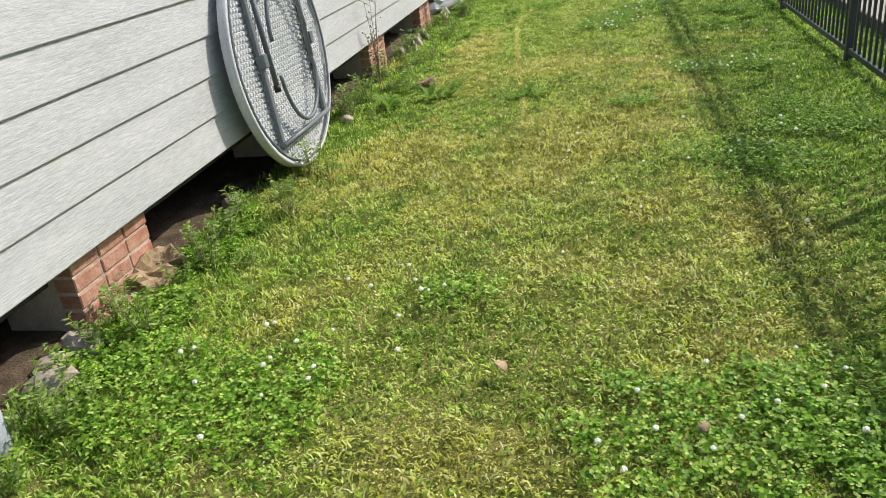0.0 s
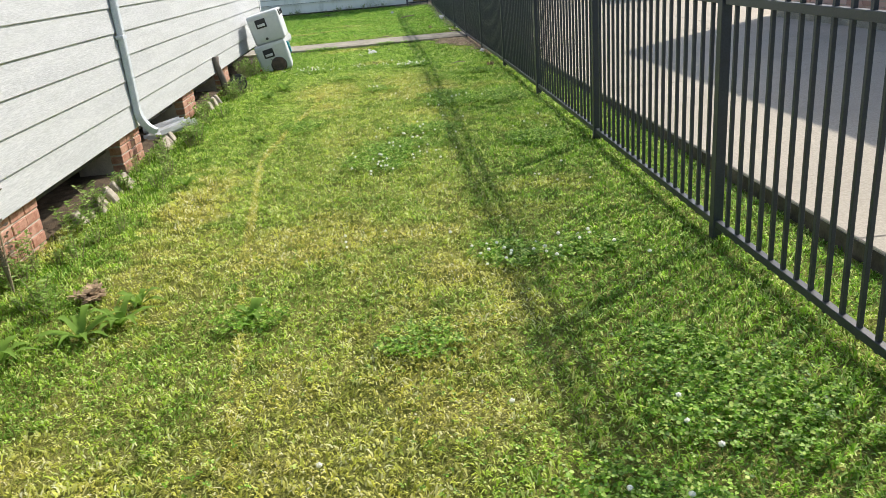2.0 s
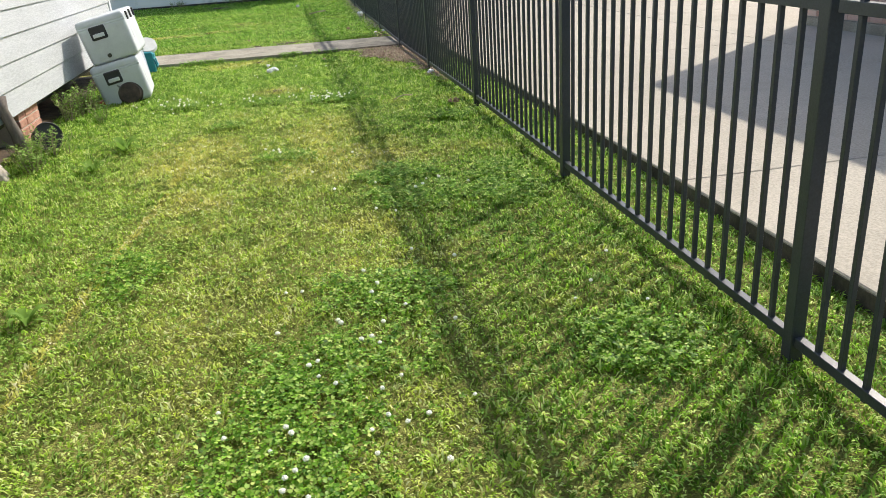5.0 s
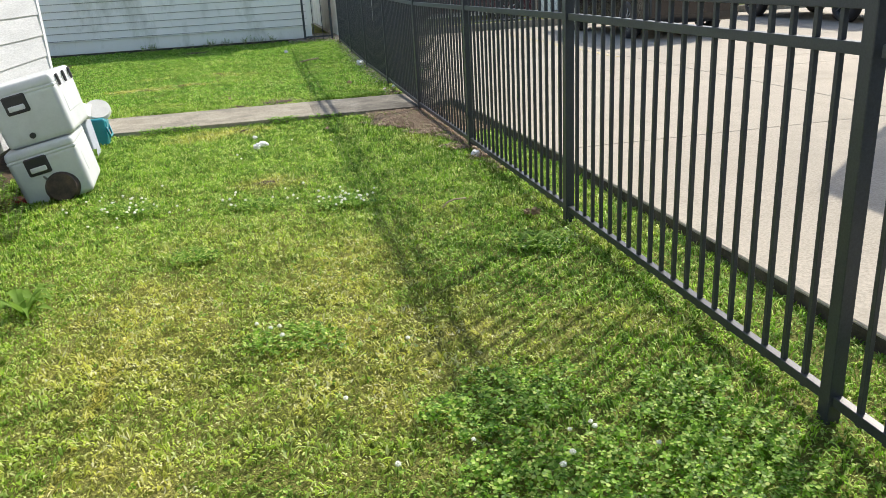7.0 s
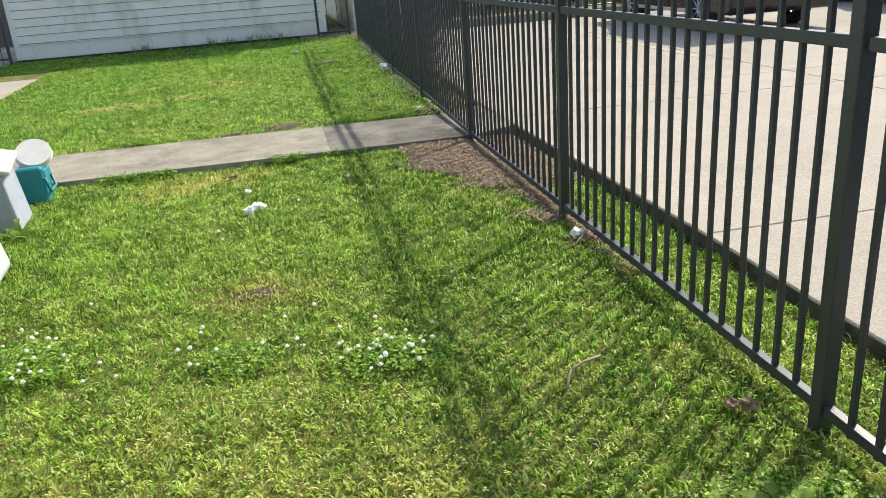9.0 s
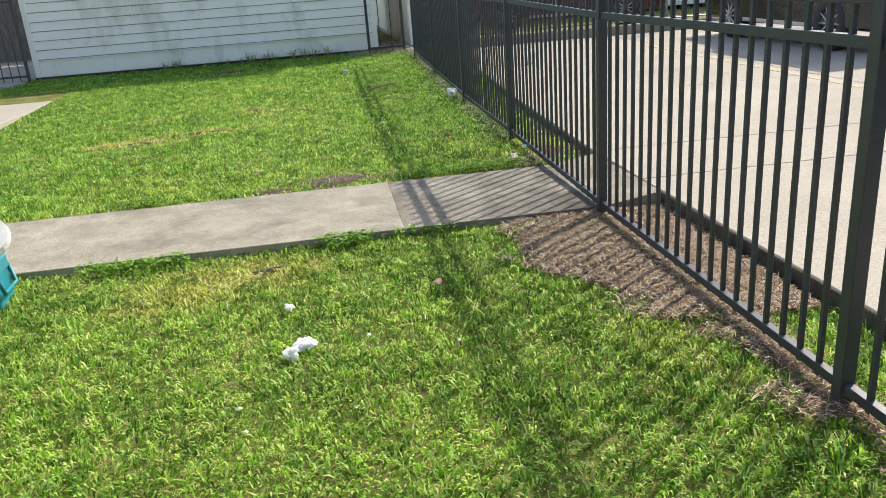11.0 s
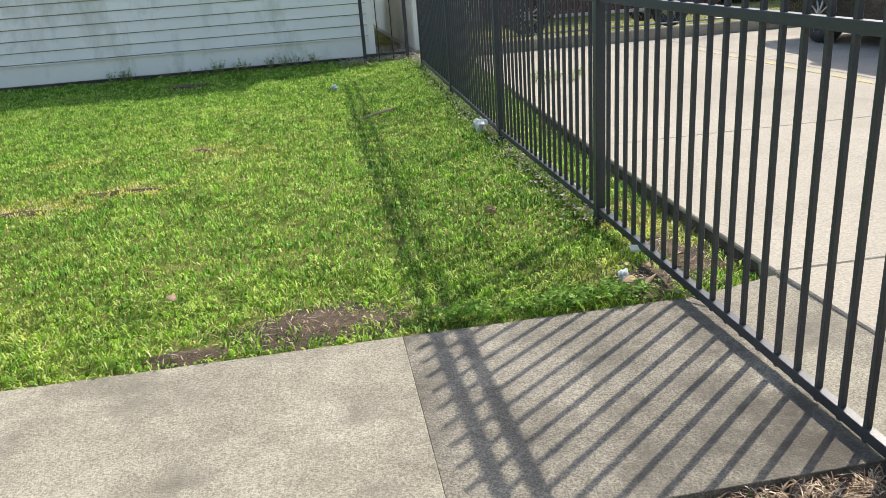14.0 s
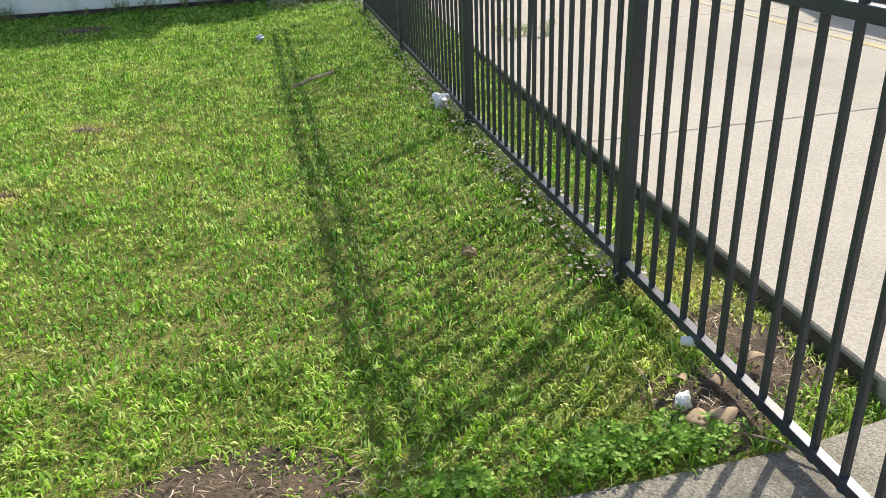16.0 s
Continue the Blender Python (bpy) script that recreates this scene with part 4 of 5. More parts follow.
SOIL = [(-0.12, 20.21, 0.50, 0.23), (-0.70, 20.06, 0.25, 0.09), (-0.60, 18.40, 0.15, 0.06), (-0.40, 15.77, 0.14, 0.09), (-1.15, 24.26, 0.16, 0.12), (-1.86, 28.35, 0.40, 0.28), (1.36, 20.22, 0.22, 0.25), (-1.62, 23.08, 0.42, 0.07), (-2.25, 22.75, 0.38, 0.07), (1.66, 20.45, 0.22, 0.40)]
CLOVER = [(-0.10, 2.05, 0.50, 0.34), (0.32, 2.15, 0.40, 0.38), (-1.05, 2.95, 0.22, 0.18), (-0.21, 5.80, 0.20, 0.15), (0.30, 6.70, 0.22, 0.22), (0.70, 6.66, 0.30, 0.22), (0.42, 4.50, 0.40, 0.35), (-0.32, 9.05, 0.35, 0.40), (0.10, 10.1, 0.35, 0.30), (0.46, 11.4, 0.35, 0.35), (0.17, 14.8, 0.26, 0.16), (0.25, 14.82, 0.22, 0.16), (-0.32, 12.68, 0.24, 0.16), (0.96, 9.35, 0.30, 0.30), (-0.15, 9.55, 0.40, 0.25), (0.44, 11.9, 0.35, 0.25), (-0.83, 13.97, 0.20, 0.15), (-1.40, 15.3, 0.40, 0.25), (-0.46, 15.0, 0.20, 0.15), (-1.15, 10.7, 0.25, 0.35), (1.13, 13.5, 0.22, 0.2), (1.05, 11.5, 0.25, 0.5), (-1.8, 2.2, 0.5, 0.4), (0.85, 5.2, 0.4, 0.5), (-1.0, 6.2, 0.2, 0.15), (-2.32, 2.5, 0.24, 0.7), (-2.38, 3.5, 0.16, 0.6)]
IVY = [(-0.17, 18.68, 0.24, 0.08), (-1.45, 18.67, 0.34, 0.07), (0.35, 18.70, 0.25, 0.03), (1.02, 20.07, 0.35, 0.10), (0.55, 20.05, 0.25, 0.06), (-1.6, 20.05, 0.2, 0.06)]
RUT = [(4.2, -0.92), (4.95, -0.88), (7.0, -1.15), (9.5, -1.39), (10.9, -1.26), (11.8, -1.14), (13.0, -1.05)]


def dryness(x, y):
    n = 0.6 * soft_noise(x, y, 0.9, 1) + 0.4 * soft_noise(x, y, 0.25, 2)
    d = np.clip((n - 0.54) * 2.7, 0, 0.65) * np.clip((17.5 - y) / 3, 0.45, 1)
    d = d + 0.08 * (y < 14.5) + 0.22 * np.exp(-((x + 0.5) / 0.9) ** 2) * np.clip((15.5 - y) / 1.5, 0, 1)
    for cx, cy, rx, ry, k in DRY:
        d = np.maximum(d, min(1, 1.25 * k) * blob(x, y, cx, cy, 1.1 * rx, 1.1 * ry))
    rx = np.interp(y, [a for a, _ in RUT], [b for _, b in RUT])
    d = np.maximum(d, 1.0 * ((np.abs(x - rx) < 0.018 + 0.02 * soft_noise(x, y, 0.2, 5)) & (y > 4.2) & (y < 13) & (soft_noise(x, y, 0.35, 6) > 0.35)))
    return np.clip(d * (0.75 + 0.5 * soft_noise(x, y, 0.06, 9)), 0, 1)


def mulch_x(y):
    return np.interp(y, [14.4, 15.4, 15.9, 17.0, 17.35, 17.7, 18.05, 18.7], [1.60, 1.46, 1.36, 1.24, 1.00, 0.88, 0.67, 0.72])


def soil_here(x, y):
    s = np.zeros_like(x)
    for c in SOIL:
        s = np.maximum(s, blob(x, y, *c))
    edge = mulch_x(y) + 0.34 * (soft_noise(x, y, 0.13, 12) - 0.5)
    m = np.clip((x - edge) * 5, 0, 0.93) * ((y > 14.4) & (y < PATH_Y0))
    m = m * np.where((y < 17.0) & (x > FENCE_X + 0.1), 0, 1)
    return np.maximum(s, m)


def covered(x, y):
    """Where no grass grows."""
    on_path = (y > PATH_Y0 - 0.005) & (y < PATH_Y1 + 0.005)
    return on_path | (x > kerb_x(y) - 0.02) | ((x < -4.3) & (y > 19) & (y < 27.7)) | ((x < -2.58) & (y < 18.6))


def grass(name, x, y, length, width, dry, material=None, lean=(0.25, 1.25), lift=0.0, flat=0.0):
    n = len(x)
    z = height(y) + lift
    # tufts lean together, each blade a little off
    a = 4 * math.pi * soft_noise(x, y, 0.055, 91) + rng.normal(0, 0.9, n)
    ln = rng.uniform(lean[0], lean[1], n)
    ln = ln + flat * (1.42 - ln)
    ca, sa = np.cos(a), np.sin(a)
    tw = rng.uniform(-0.9, 0.9, n)
    ux, uy = -np.sin(a + tw), np.cos(a + tw)
    w = width * rng.uniform(0.6, 1.4, n)
    out, up = np.sin(ln) * length, np.cos(ln) * length
    droop = rng.uniform(0.3, 1.0, n)
    v = np.zeros((n, 5, 3), np.float32)
    for k, (f, h, ww) in enumerate(((0, 0, 0.8), (0, 0, -0.8), (0.42, 0.66, 1.0), (0.42, 0.66, -1.0), (1, 1, 0))):
        v[:, k, 0] = x + ca * out * f + ux * w * ww * 0.5
        v[:, k, 1] = y + sa * out * f + uy * w * ww * 0.5
        v[:, k, 2] = z + up * (h if k < 4 else droop) - 0.004
    base = (np.arange(n) * 5)[:, None, None]
    tri = np.array([[0, 1, 3], [0, 3, 2], [2, 3, 4]])[None] + base
    ob = fast_mesh(name, v.reshape(-1, 3), tri.reshape(-1, 3), [material or grass_mat])
    set_values(ob, "dry", np.repeat(dry, 5))
    tone = 0.42 * soft_noise(x, y, 0.032, 61) + 0.30 * soft_noise(x, y, 0.09, 62) + 0.10 * soft_noise(x, y, 0.35, 63) + 0.18 * rng.random(n)
    set_values(ob, "tone", np.repeat(np.clip(0.52 + 2.7 * (tone - 0.5), 0, 1), 5))
    return ob


def sow(n, x0, x1, y0, y1):
    x, y = rng.uniform(x0, x1, n), rng.uniform(y0, y1, n)
    k = ~covered(x, y) & (rng.random(n) > 0.97 * soil_here(x, y))
    return x[k], y[k]


def lushness(x, y):
    """Longer, greener grass by the fence and beyond the path; short in the worn middle."""
    l = 0.35 + 0.20 * np.clip((x - 0.3) / 0.8, 0, 1) + 0.30 * np.clip((y - 13.5) / 3, 0, 1) + 0.4 * np.clip((-1.6 - x) / 0.6, 0, 1)
    return np.clip(l * (0.7 + 0.6 * soft_noise(x, y, 0.3, 21)), 0.15, 1.4)


gx, gy = sow(660000, -2.58, 1.97, 1.3, 20.9)
lu = lushness(gx, gy)
dr = np.clip(dryness(gx, gy) * np.where(gy > 16, 0.85, 1.0) - 0.25 * np.clip(lu - 0.6, 0, 1) - 0.3 * np.clip((gx - 0.4) / 0.6, 0, 1), 0, 1)
lawn = grass("lawn_grass", gx, gy, (0.016 + 0.030 * lu) * rng.uniform(0.5, 1.3, len(gx)) * (0.45 + 1.1 * soft_noise(gx, gy, 0.06, 71)), 0.0076 - 0.0014 * np.clip(lu, 0, 1), dr, flat=np.clip(0.55 - 0.6 * lu, 0, 0.45) * rng.uniform(0.4, 1.2, len(gx)))
tagged(lawn, "short mown lawn grass, partly dry and yellowed", "grass", kind="stuff")
gx, gy = sow(290000, -6.5, 2.4, 20.9, 29.62)
hx, hy = sow(9000, -4.3, -2.45, PATH_Y1, 20.9)
ix, iy = sow(14000, -9.0, -6.5, 27.6, 28.9)
hx, hy = np.concatenate([hx, ix]), np.concatenate([hy, iy])
gx, gy = np.concatenate([gx, hx]), np.concatenate([gy, hy])
far_lawn = grass("lawn_grass", gx, gy, rng.uniform(0.018, 0.045, len(gx)) * (0.5 + 1.0 * soft_noise(gx, gy, 0.09, 72)), 0.0078, np.clip(dryness(gx, gy) * np.clip(2.4 * dryness(gx, gy) - 0.8, 0.42, 1) + 0.15 * np.clip(soft_noise(gx, gy, 0.4, 81) - 0.45, 0, 1), 0, 1), lush_mat)
tagged(far_lawn, "short green lawn grass before the garage", "grass", kind="stuff")

# a pale worn line along the lawn
gy = rng.uniform(4.2, 13.0, 3600)
gx = np.interp(gy, [a for a, _ in RUT], [b for _, b in RUT]) + rng.normal(0, 0.010, len(gy))
k = soft_noise(gx, gy, 0.4, 6) > 0.42
rut = grass("lawn_grass", gx[k], gy[k], rng.uniform(0.02, 0.05, k.sum()), 0.005, np.ones(k.sum()), None, (0.9, 1.4), 0.012)
tagged(rut, "pale dry grass along a worn line", "grass", kind="stuff")

# straw and bare soil
gx, gy = rng.uniform(0.4, KERB_X - 0.02, 95000), rng.uniform(14.4, PATH_Y0 - 0.01, 95000)
k = rng.random(len(gx)) < soil_here(gx, gy)
straw = grass("straw_litter", gx[k], gy[k], rng.uniform(0.02, 0.065, k.sum()), 0.0045, np.ones(k.sum()), straw_mat, (1.1, 1.48), 0.026)
tagged(straw, "dry brown straw and needles by the fence", "straw", kind="stuff")
gx, gy = rng.uniform(-3, 2.0, 200000), rng.uniform(15, 29, 200000)
s = np.zeros(len(gx))
for c in SOIL:
    s = np.maximum(s, blob(gx, gy, *c))
k = (rng.random(len(gx)) < s * 0.4) & ~covered(gx, gy)
straw = grass("straw_litter", gx[k], gy[k], rng.uniform(0.02, 0.06, k.sum()), 0.0042, np.ones(k.sum()), straw_mat, (1.1, 1.48), 0.022)
tagged(straw, "dry grass bits on bare soil", "straw", kind="stuff")


def soil_patch(cx, cy, rx, ry, seed):
    bm = bmesh.new()
    n = 28
    mid = bm.verts.new((cx, cy, ground_z(cx, cy) + 0.016))
    rim = []
    for i in range(n):
        t = 2 * math.pi * i / n
        k = 1 + 0.22 * noise.noise((math.cos(t) * 1.6 + seed * 3.3, math.sin(t) * 1.6, 0))
        x, y = cx + rx * k * math.cos(t), cy + ry * k * math.sin(t)
        rim.append(bm.verts.new((x, y, ground_z(x, y) - 0.012)))
    for i in range(n):
        bm.faces.new((mid, rim[i], rim[(i + 1) % n]))
    return tagged(part("bare_soil", bm, soil_mat), "bare brown soil patch in the lawn", "soil", kind="structure")


for i, c in enumerate(SOIL):
    soil_patch(c[0], max(c[1], PATH_Y1 + c[3] + 0.01) if PATH_Y1 - 0.2 < c[1] < PATH_Y1 + 0.5 else c[1], c[2], c[3], i)
bm = bmesh.new()
ys = [15.5 + 0.1 * i for i in range(33)]
prev = None
for y in ys:
    x0 = float(mulch_x(y)) + 0.08 + 0.12 * noise.noise((y * 5, 0, 3))
    x1 = float(kerb_x(y)) - 0.015 if y > 17.0 else FENCE_X + 0.09
    cur = [bm.verts.new((x, y, ground_z(x, y) + (0.016 if 0 < i < 3 else -0.008) + 0.006 * noise.noise((x * 8, y * 8, 0)))) for i, x in enumerate((x0, x0 + 0.05, x1 - 0.03, x1))]
    if prev:
        for i in range(3):
            bm.faces.new((prev[i], prev[i + 1], cur[i + 1], cur[i]))
    prev = cur
tagged(part("bare_soil", bm, mulch_mat, smooth=True), "bare brown soil under straw along the fence", "soil", kind="structure")


# ---- clover, ivy and flowers ----
def leaflets(name, x, y, z, size, mats, cups=0.25, three=True):
    """Rounded leaflets in threes on short stalks."""
    n = len(x)
    per = 3 if three else 1
    x, y, z, size = (np.repeat(a, per) for a in (x, y, z, size))
    a0 = np.repeat(rng.uniform(0, 2 * math.pi, n), per)
    a = a0 + np.tile(np.arange(per) * 2 * math.pi / 3, n)
    tx, ty = np.repeat(rng.normal(0, 0.28, n), per), np.repeat(rng.normal(0, 0.28, n), per)
    m = len(x)
    v = np.zeros((m, 6, 3), np.float32)
    for k, (r, s, h) in enumerate(((0.05, 0, 0), (0.75, 0.62, 0.12), (1.45, 0.45, 0.05), (1.35, 0.0, -0.05), (1.45, -0.45, 0.05), (0.75, -0.62, 0.12))):
        dx = size * (r * np.cos(a) - s * np.sin(a))
        dy = size * (r * np.sin(a) + s * np.cos(a))
        v[:, k, 0], v[:, k, 1] = x + dx, y + dy
        v[:, k, 2] = z + dx * tx + dy * ty + size * h * cups * 4
    tri = np.array([[0, 1, 3], [1, 2, 3], [0, 3, 5], [3, 4, 5]])[None] + (np.arange(m) * 6)[:, None, None]
    ob = fast_mesh(name, v.reshape(-1, 3), tri.reshape(-1, 3), mats)
    ob.data.attributes.new("dry", "FLOAT", "POINT")
    set_values(ob, "tone", np.repeat(rng.uniform(0.25, 0.8, m), 6))
    return ob


def in_patches(patches, per_m2):
    px, py = [], []
    for cx, cy, rx, ry in patches:
        n = int(per_m2 * 4 * rx * ry)
        x, y = rng.uniform(cx - rx, cx + rx, n), rng.uniform(cy - ry, cy + ry, n)
        k = rng.random(n) < blob(x, y, cx, cy, rx * 1.05, ry * 1.05) * 1.5
        px.append(x[k]), py.append(y[k])
    return np.concatenate(px), np.concatenate(py)


cx, cy = in_patches(CLOVER, 3300)
k = ~covered(cx, cy)
cx, cy = cx[k], cy[k]
clover = leaflets("clover_patch", cx, cy, height(cy) + rng.uniform(0.015, 0.052, len(cx)), rng.uniform(0.0065, 0.0125, len(cx)), [clover_mat])
tagged(clover, "dark green clover leaves in the lawn", "clover", kind="stuff")
sx, sy = rng.uniform(-2.45, 1.4, 42000), rng.uniform(1.4, 18.6, 42000)
k = rng.random(len(sx)) < soft_noise(sx, sy, 0.5, 44) ** 2
scat = leaflets("clover_patch", sx[k], sy[k], height(sy[k]) + rng.uniform(0.015, 0.04, k.sum()), rng.uniform(0.005, 0.009, k.sum()), [clover_mat])
tagged(scat, "scattered clover leaves among the grass", "clover", kind="stuff")
ix, iy = in_patches(IVY, 4200)
k = (iy < PATH_Y0 + 0.03) | (iy > PATH_Y1 - 0.03)
ix, iy = ix[k], iy[k]
ivy = leaflets("ground_ivy", ix, iy, np.maximum(height(iy) + rng.uniform(0.025, 0.07, len(ix)), np.where((iy > PATH_Y0 - 0.01) & (iy < PATH_Y1 + 0.01), PATH_Z + 0.012, 0)), rng.uniform(0.008, 0.014, len(ix)), [ivy_mat])
tagged(ivy, "bright green creeping weed along the path's edge", "weed", kind="stuff")

# clover flowers: one built, then copied
flower = thing("clover_flower", pose(0, 0, 0), "white clover flower on a thin stalk", "flower", "clover flowers")
bm = bmesh.new()
fr = random.Random(2)
bmesh.ops.create_icosphere(bm, subdivisions=3, radius=1)
for i, v in enumerate(bm.verts):
    d = v.co.normalized()
    r = 0.0125 * (1.12 if i % 3 == 0 else 0.86) * fr.uniform(0.92, 1.08)
    v.co = Vector((d.x * r, d.y * r, 0.078 + d.z * r * (0.9 if d.z > 0 else 0.7)))
part("head", bm, petal_mat, flower)
bm = bmesh.new()
tube(bm, [(0.01, 0, -0.004), (0.004, 0.002, 0.04), (0, 0, 0.074)], 0.0012, 4)
part("stalk", bm, weed_mat, flower)
spots = []
for cxx, cyy, n, s in ((-0.1, 2.1, 5, 0.35), (0.3, 2.2, 6, 0.35), (-1.5, 2.5, 9, 0.35), (-1.35, 2.9, 7, 0.3), (-1.7, 2.1, 6, 0.3), (-0.5, 1.9, 3, 0.2), (0.3, 6.7, 14, 0.2), (0.65, 6.7, 10, 0.25), (-0.3, 9.05, 26, 0.4), (0.5, 4.6, 6, 0.35), (0.1, 10.1, 8, 0.4), (0.2, 14.85, 26, 0.2), (-0.1, 14.9, 6, 0.2), (-1.4, 15.3, 34, 0.35), (-0.5, 15.05, 12, 0.25), (0.5, 11.5, 7, 0.35), (-0.15, 9.5, 12, 0.4), (0.9, 9.9, 4, 0.3), (-0.3, 12.7, 4, 0.2), (0.1, 12.0, 5, 0.5), (-0.2, 17, 4, 0.6), (-0.5, 5.0, 4, 0.6), (-0.3, 3.6, 4, 0.6), (0.9, 8, 5, 0.3), (-0.5, 7.3, 4, 0.5)):
    for i in range(n):
        spots.append((cxx + fr.gauss(0, s * 0.6), cyy + fr.gauss(0, s * 0.6)))
for i, (x, y) in enumerate(spots):
    x = max(-2.3, min(1.35, x))
    m = pose(x, y, ground_z(x, y), fr.uniform(-14, 14), fr.uniform(-14, 14), fr.uniform(0, 360)) @ Matrix.Scale(fr.uniform(0.58, 0.86), 4)
    if i == 0:
        flower.matrix_basis = m
    else:
        f = copy_thing(flower, m)
        f.matrix_basis = m


# ---- weeds ----
def rosette(m, n, length, width, up, label, seed):
    """A low weed: long toothed leaves from one root."""
    r = random.Random(seed)
    w_ = thing("weed", m, label, "weed", "weeds in the lawn")
    for i in range(n):
        bm = bmesh.new()
        a = 2 * math.pi * (i + r.uniform(-0.3, 0.3)) / n
        L, W, U = length * r.uniform(0.6, 1.15), width * r.uniform(0.7, 1.2), up * r.uniform(0.5, 1.4)
        d, s = Vector((math.cos(a), math.sin(a), 0)), Vector((-math.sin(a), math.cos(a), 0))
        row = []
        for k in range(6):
            t = k / 5
            w = W * (0.25 + 0.75 * math.sin(math.pi * min(1, 0.15 + 0.8 * t))) * (1 if k % 2 else 0.65)
            w = w if k < 5 else 0.002
            c = d * L * t + Vector((0, 0, U * math.sin(2.4 * t)))
            row.append([bm.verts.new(c + s * w + Vector((0, 0, 0.3 * w))), bm.verts.new(c), bm.verts.new(c - s * w + Vector((0, 0, 0.3 * w)))])
        for p, q in zip(row, row[1:]):
            for k in range(2):
                bm.faces.new((p[k], p[k + 1], q[k + 1], q[k]))
        ob = part("leaf", bm, weed_mat, w_, smooth=True)
        set_values(ob, "tone", [0.5] * len(ob.data.vertices))
    return w_


for i, (x, y, L) in enumerate(((-2.10, 6.05, 0.20), (-1.80, 6.25, 0.22), (-1.65, 6.35, 0.18), (-1.0, 6.26, 0.12), (-1.62, 6.57, 0.14), (-1.62, 13.45, 0.20), (-1.62, 13.6, 0.15), (1.10, 13.5, 0.16), (-1.5, 10.3, 0.12), (-2.0, 16.9, 0.22), (-1.98, 17.3, 0.22), (-2.25, 2.9, 0.08), (-1.9, 8.9, 0.16), (-1.75, 12.9, 0.14), (-2.25, 2.45, 0.09))):
    rosette(pose(x, y, ground_z(x, y), 0, 0, 50 * i), 10, L, 0.022, L * 0.45, "low broad-leaved green weed in the lawn", i)


def leafy(m, n, h, spread, size, label, seed, material=None):
    """An upright weed: thin stems with many small leaves."""
    r = random.Random(seed)
    w = thing("leafy_weed", m, label, "weed", "weeds along the house")
    bs, bl = bmesh.new(), bmesh.new()
    for i in range(n):
        a, o = r.uniform(0, 6.28), r.uniform(0.1, 1) * spread
        hh = h * r.uniform(0.5, 1.1)
        p0 = Vector((0.3 * o * math.cos(a), 0.3 * o * math.sin(a), 0))
        p1 = Vector((o * math.cos(a), o * math.sin(a), hh))
        pm = (p0 + p1) / 2 + Vector((r.uniform(-.02, .02), r.uniform(-.02, .02), 0.1 * hh))
        tube(bs, [p0, pm, p1], [0.003, 0.0025, 0.001], 4, False)
        for k in range(9):
            t = 0.2 + 0.8 * k / 8
            c = p0.lerp(pm, t * 2) if t < 0.5 else pm.lerp(p1, t * 2 - 1)
            for s in range(2):
                b = r.uniform(0, 6.28)
                d = Vector((math.cos(b), math.sin(b), r.uniform(-0.2, 0.6))).normalized()
                q = d.cross(Vector((0, 0, 1))).normalized()
                L = size * r.uniform(0.6, 1.2)
                v = [bl.verts.new(c), bl.verts.new(c + d * L * 0.5 + q * L * 0.25), bl.verts.new(c + d * L), bl.verts.new(c + d * L * 0.5 - q * L * 0.25)]
                bl.faces.new(v)
    st = part("stem", bs, twig_mat, w)
    st["kind"] = "stuff"
    lv = part("foliage", bl, material or weed_mat, w)
    lv["kind"] = "stuff"
    set_values(lv, "tone", [0.5] * len(lv.data.vertices))
    return w


base = leafy(pose(-2.38, 3.6, ground_z(0, 3.6)), 9, 0.20, 0.14, 0.035, "leafy green weed by the foundation", 3)
alt = leafy(pose(-2.40, 5.9, ground_z(0, 5.9)), 12, 0.28, 0.16, 0.04, "leafy green weed by the foundation", 8)
pale = leafy(pose(-2.42, 8.3, ground_z(0, 8.3)), 10, 0.24, 0.18, 0.05, "pale green weed by the foundation", 13)
wr = random.Random(23)
for y0, y1, n in ((1.6, 3.4, 16), (3.4, 4.6, 6), (5.5, 7.3, 16), (7.3, 10.0, 18), (10.0, 13.2, 16), (13.2, 16.2, 12)):
    for i in range(n):
        y = wr.uniform(y0, y1)
        x = -2.47 + wr.random() ** 2 * 0.40
        src = wr.choice((base, alt, pale))
        m = pose(x, y, ground_z(x, y), 0, 0, wr.uniform(0, 360)) @ Matrix.Scale(wr.uniform(0.4, 0.95), 4)
        copy_thing(src, m).matrix_basis = m
for i in range(9):
    x, y = wr.uniform(-2.5, -2.3), wr.uniform(14.9, 15.95)
    m = pose(x, y, ground_z(x, y), 0, 0, wr.uniform(0, 360)) @ Matrix.Scale(wr.uniform(0.7, 1.2), 4)
    copy_thing(wr.choice((base, alt)), m).matrix_basis = m
# small weeds by the garage
for i in range(14):
    x, y = wr.uniform(-3.6, 0.3), 29.45
    m = pose(x, y, ground_z(x, y), 0, 0, wr.uniform(0, 360)) @ Matrix.Scale(wr.uniform(0.6, 1.1), 4)
    copy_thing(base, m).matrix_basis = m

for x, y in ((2.62, 25.9), (2.75, 26.0), (2.9, 25.85), (3.0, 26.0), (2.5, 26.05)):
    m = pose(x, y, slab_z(y), 0, 0, wr.uniform(0, 360)) @ Matrix.Scale(wr.uniform(0.6, 0.9), 4)
    copy_thing(base, m).matrix_basis = m

tuft = leafy(pose(-1.90, 6.73, ground_z(0, 6.7)), 14, 0.06, 0.13, 0.05, "brown clump of dead leaves on the lawn", 31, deadleaf_mat)
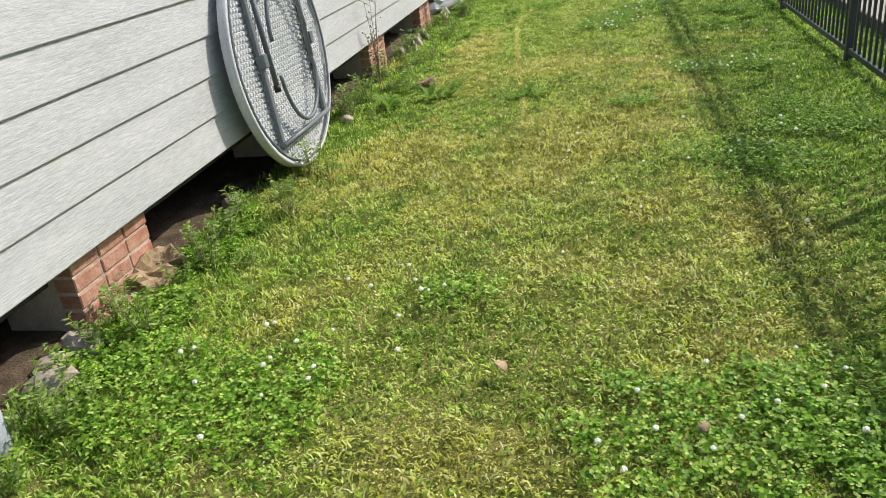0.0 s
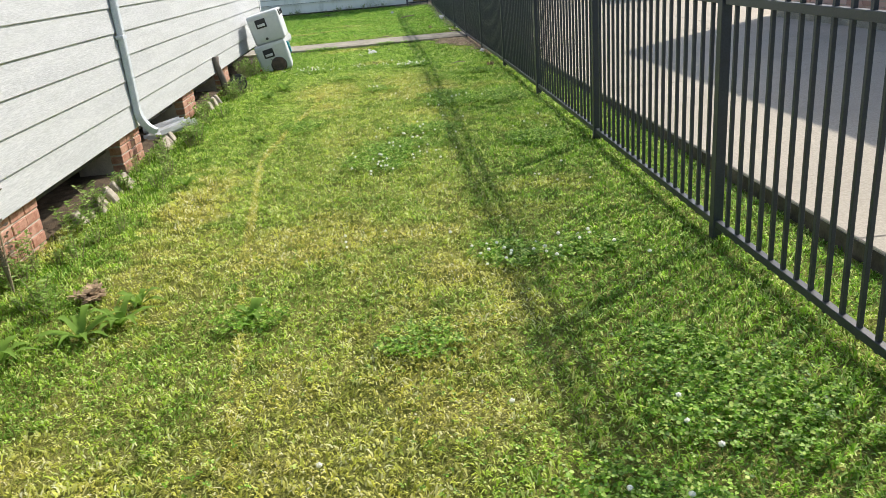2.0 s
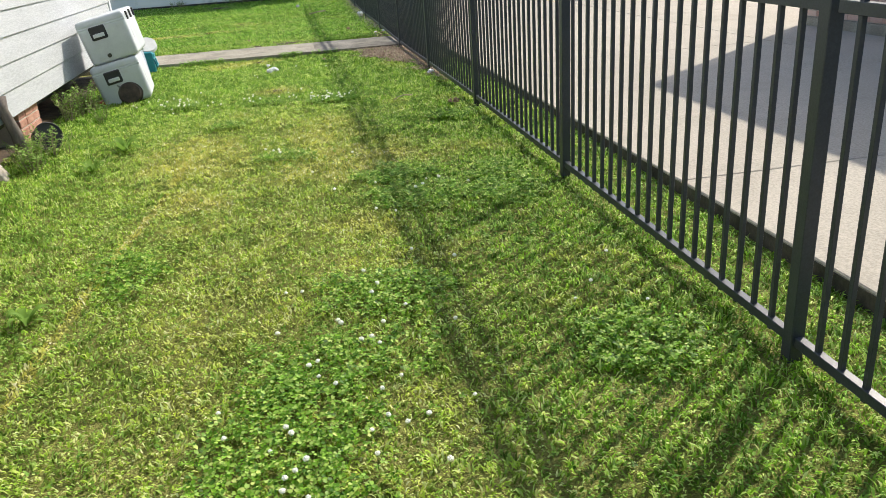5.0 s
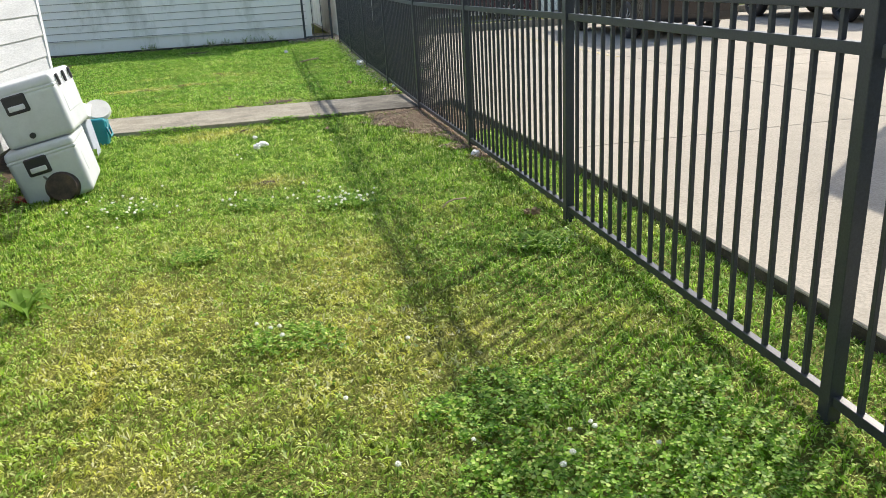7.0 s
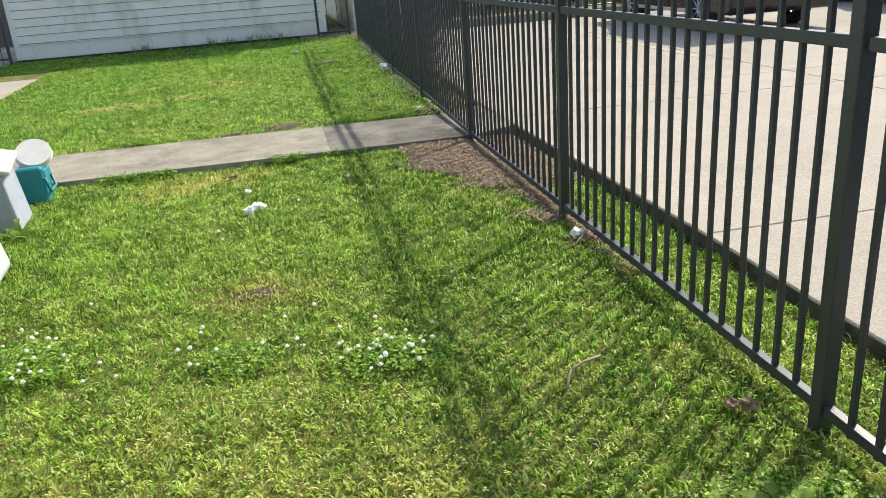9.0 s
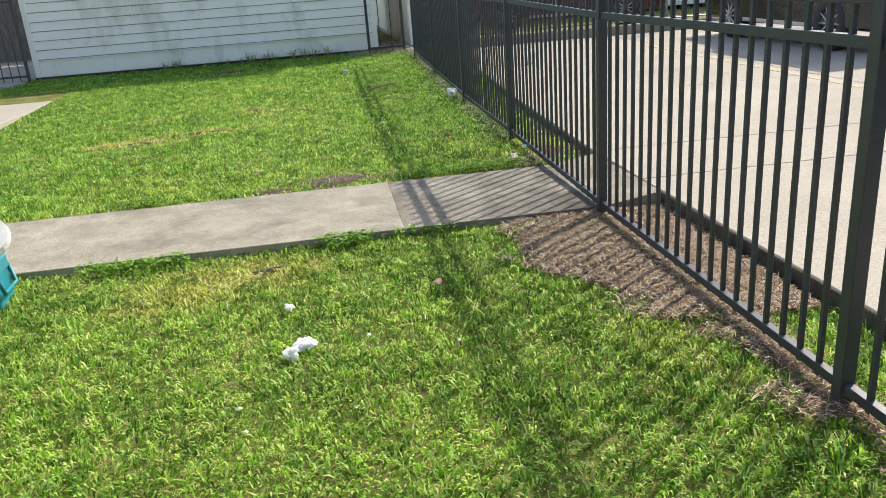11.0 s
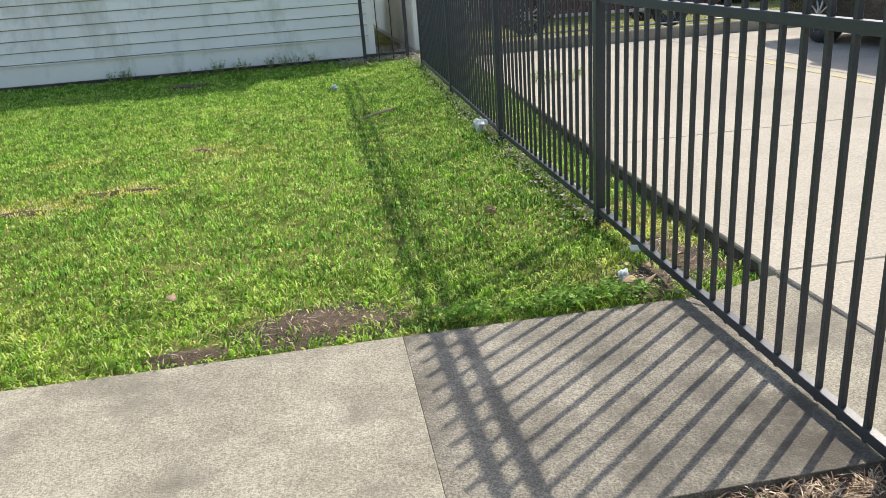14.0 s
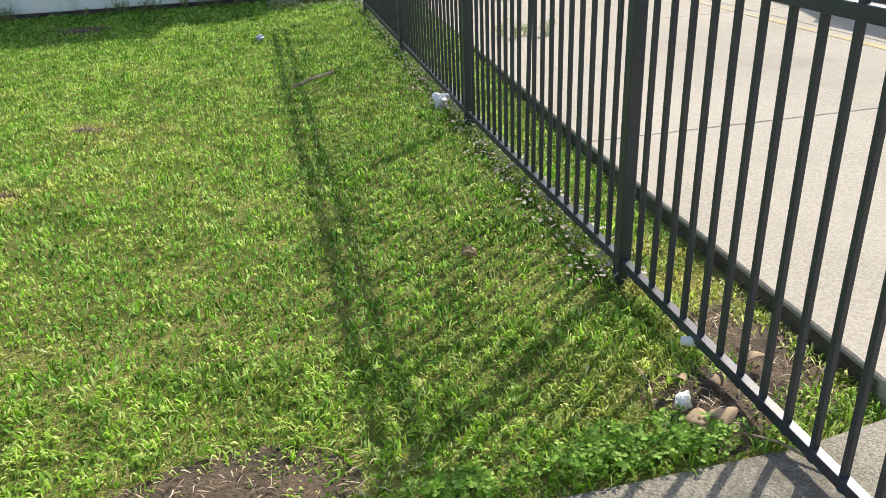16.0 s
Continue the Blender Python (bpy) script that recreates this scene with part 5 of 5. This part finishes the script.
# tall dead weed before the wall
dead = thing("dead_weed", pose(-2.40, 6.93, ground_z(0, 6.9)), "tall dry brown dead weed before the white wall", "weed")
bs, bl = bmesh.new(), bmesh.new()
for i in range(11):
    a = wr.uniform(0, 6.28)
    hh = wr.uniform(0.35, 0.88)
    o = wr.uniform(0.02, 0.12)
    pts = [(0, 0, 0), (0.3 * o * math.cos(a), 0.3 * o * math.sin(a), 0.5 * hh), (o * math.cos(a), o * math.sin(a), hh)]
    tube(bs, pts, [0.004, 0.003, 0.0015], 4, False)
    for k in range(10):
        t = wr.uniform(0.3, 1)
        c = Vector(pts[1]).lerp(Vector(pts[2]), max(0, t * 2 - 1))
        d = Vector((wr.uniform(-1, 1), wr.uniform(-1, 1), wr.uniform(0, 1))).normalized()
        q = d.orthogonal().normalized()
        L = wr.uniform(0.015, 0.035)
        e = c + d * 0.04
        tube(bs, [c, e], [0.0014, 0.001], 3, False)
        bl.faces.new([bl.verts.new(p) for p in (e, e + d * L * 0.5 + q * L * 0.3, e + d * L, e + d * L * 0.5 - q * L * 0.3)])
sm = part("stem", bs, twig_mat, dead)
sm["kind"] = "stuff"
sh = part("seed_head", bl, twig_mat, dead, "dry seed heads")
sh["kind"] = "stuff"

# pale leaf litter along the fence and under the gate
n = 3600
lx, ly = FENCE_X - np.abs(rng.normal(0, 0.11, n)) + 0.09, rng.uniform(21, 29.2, n)
lx2, ly2 = rng.uniform(0.3, 1.5, 3000), 28.4 + 3.2 * rng.beta(2, 2, 3000)
lx, ly = np.concatenate([lx, lx2]), np.concatenate([ly, ly2])
litter_mat = surface("pale_leaf_litter", (0.30, 0.22, 0.16), (0.62, 0.56, 0.50), 25, 150, 0.8, relief=0.0)
lf = leaflets("leaf_litter", lx, ly, height(ly) + rng.uniform(0.03, 0.06, len(lx)), rng.uniform(0.006, 0.018, len(lx)) * np.where(ly > 29, 1.5, 1.0), [litter_mat], 0.3, False)
tagged(lf, "pale dry leaf litter along the fence", "leaf litter", kind="stuff")
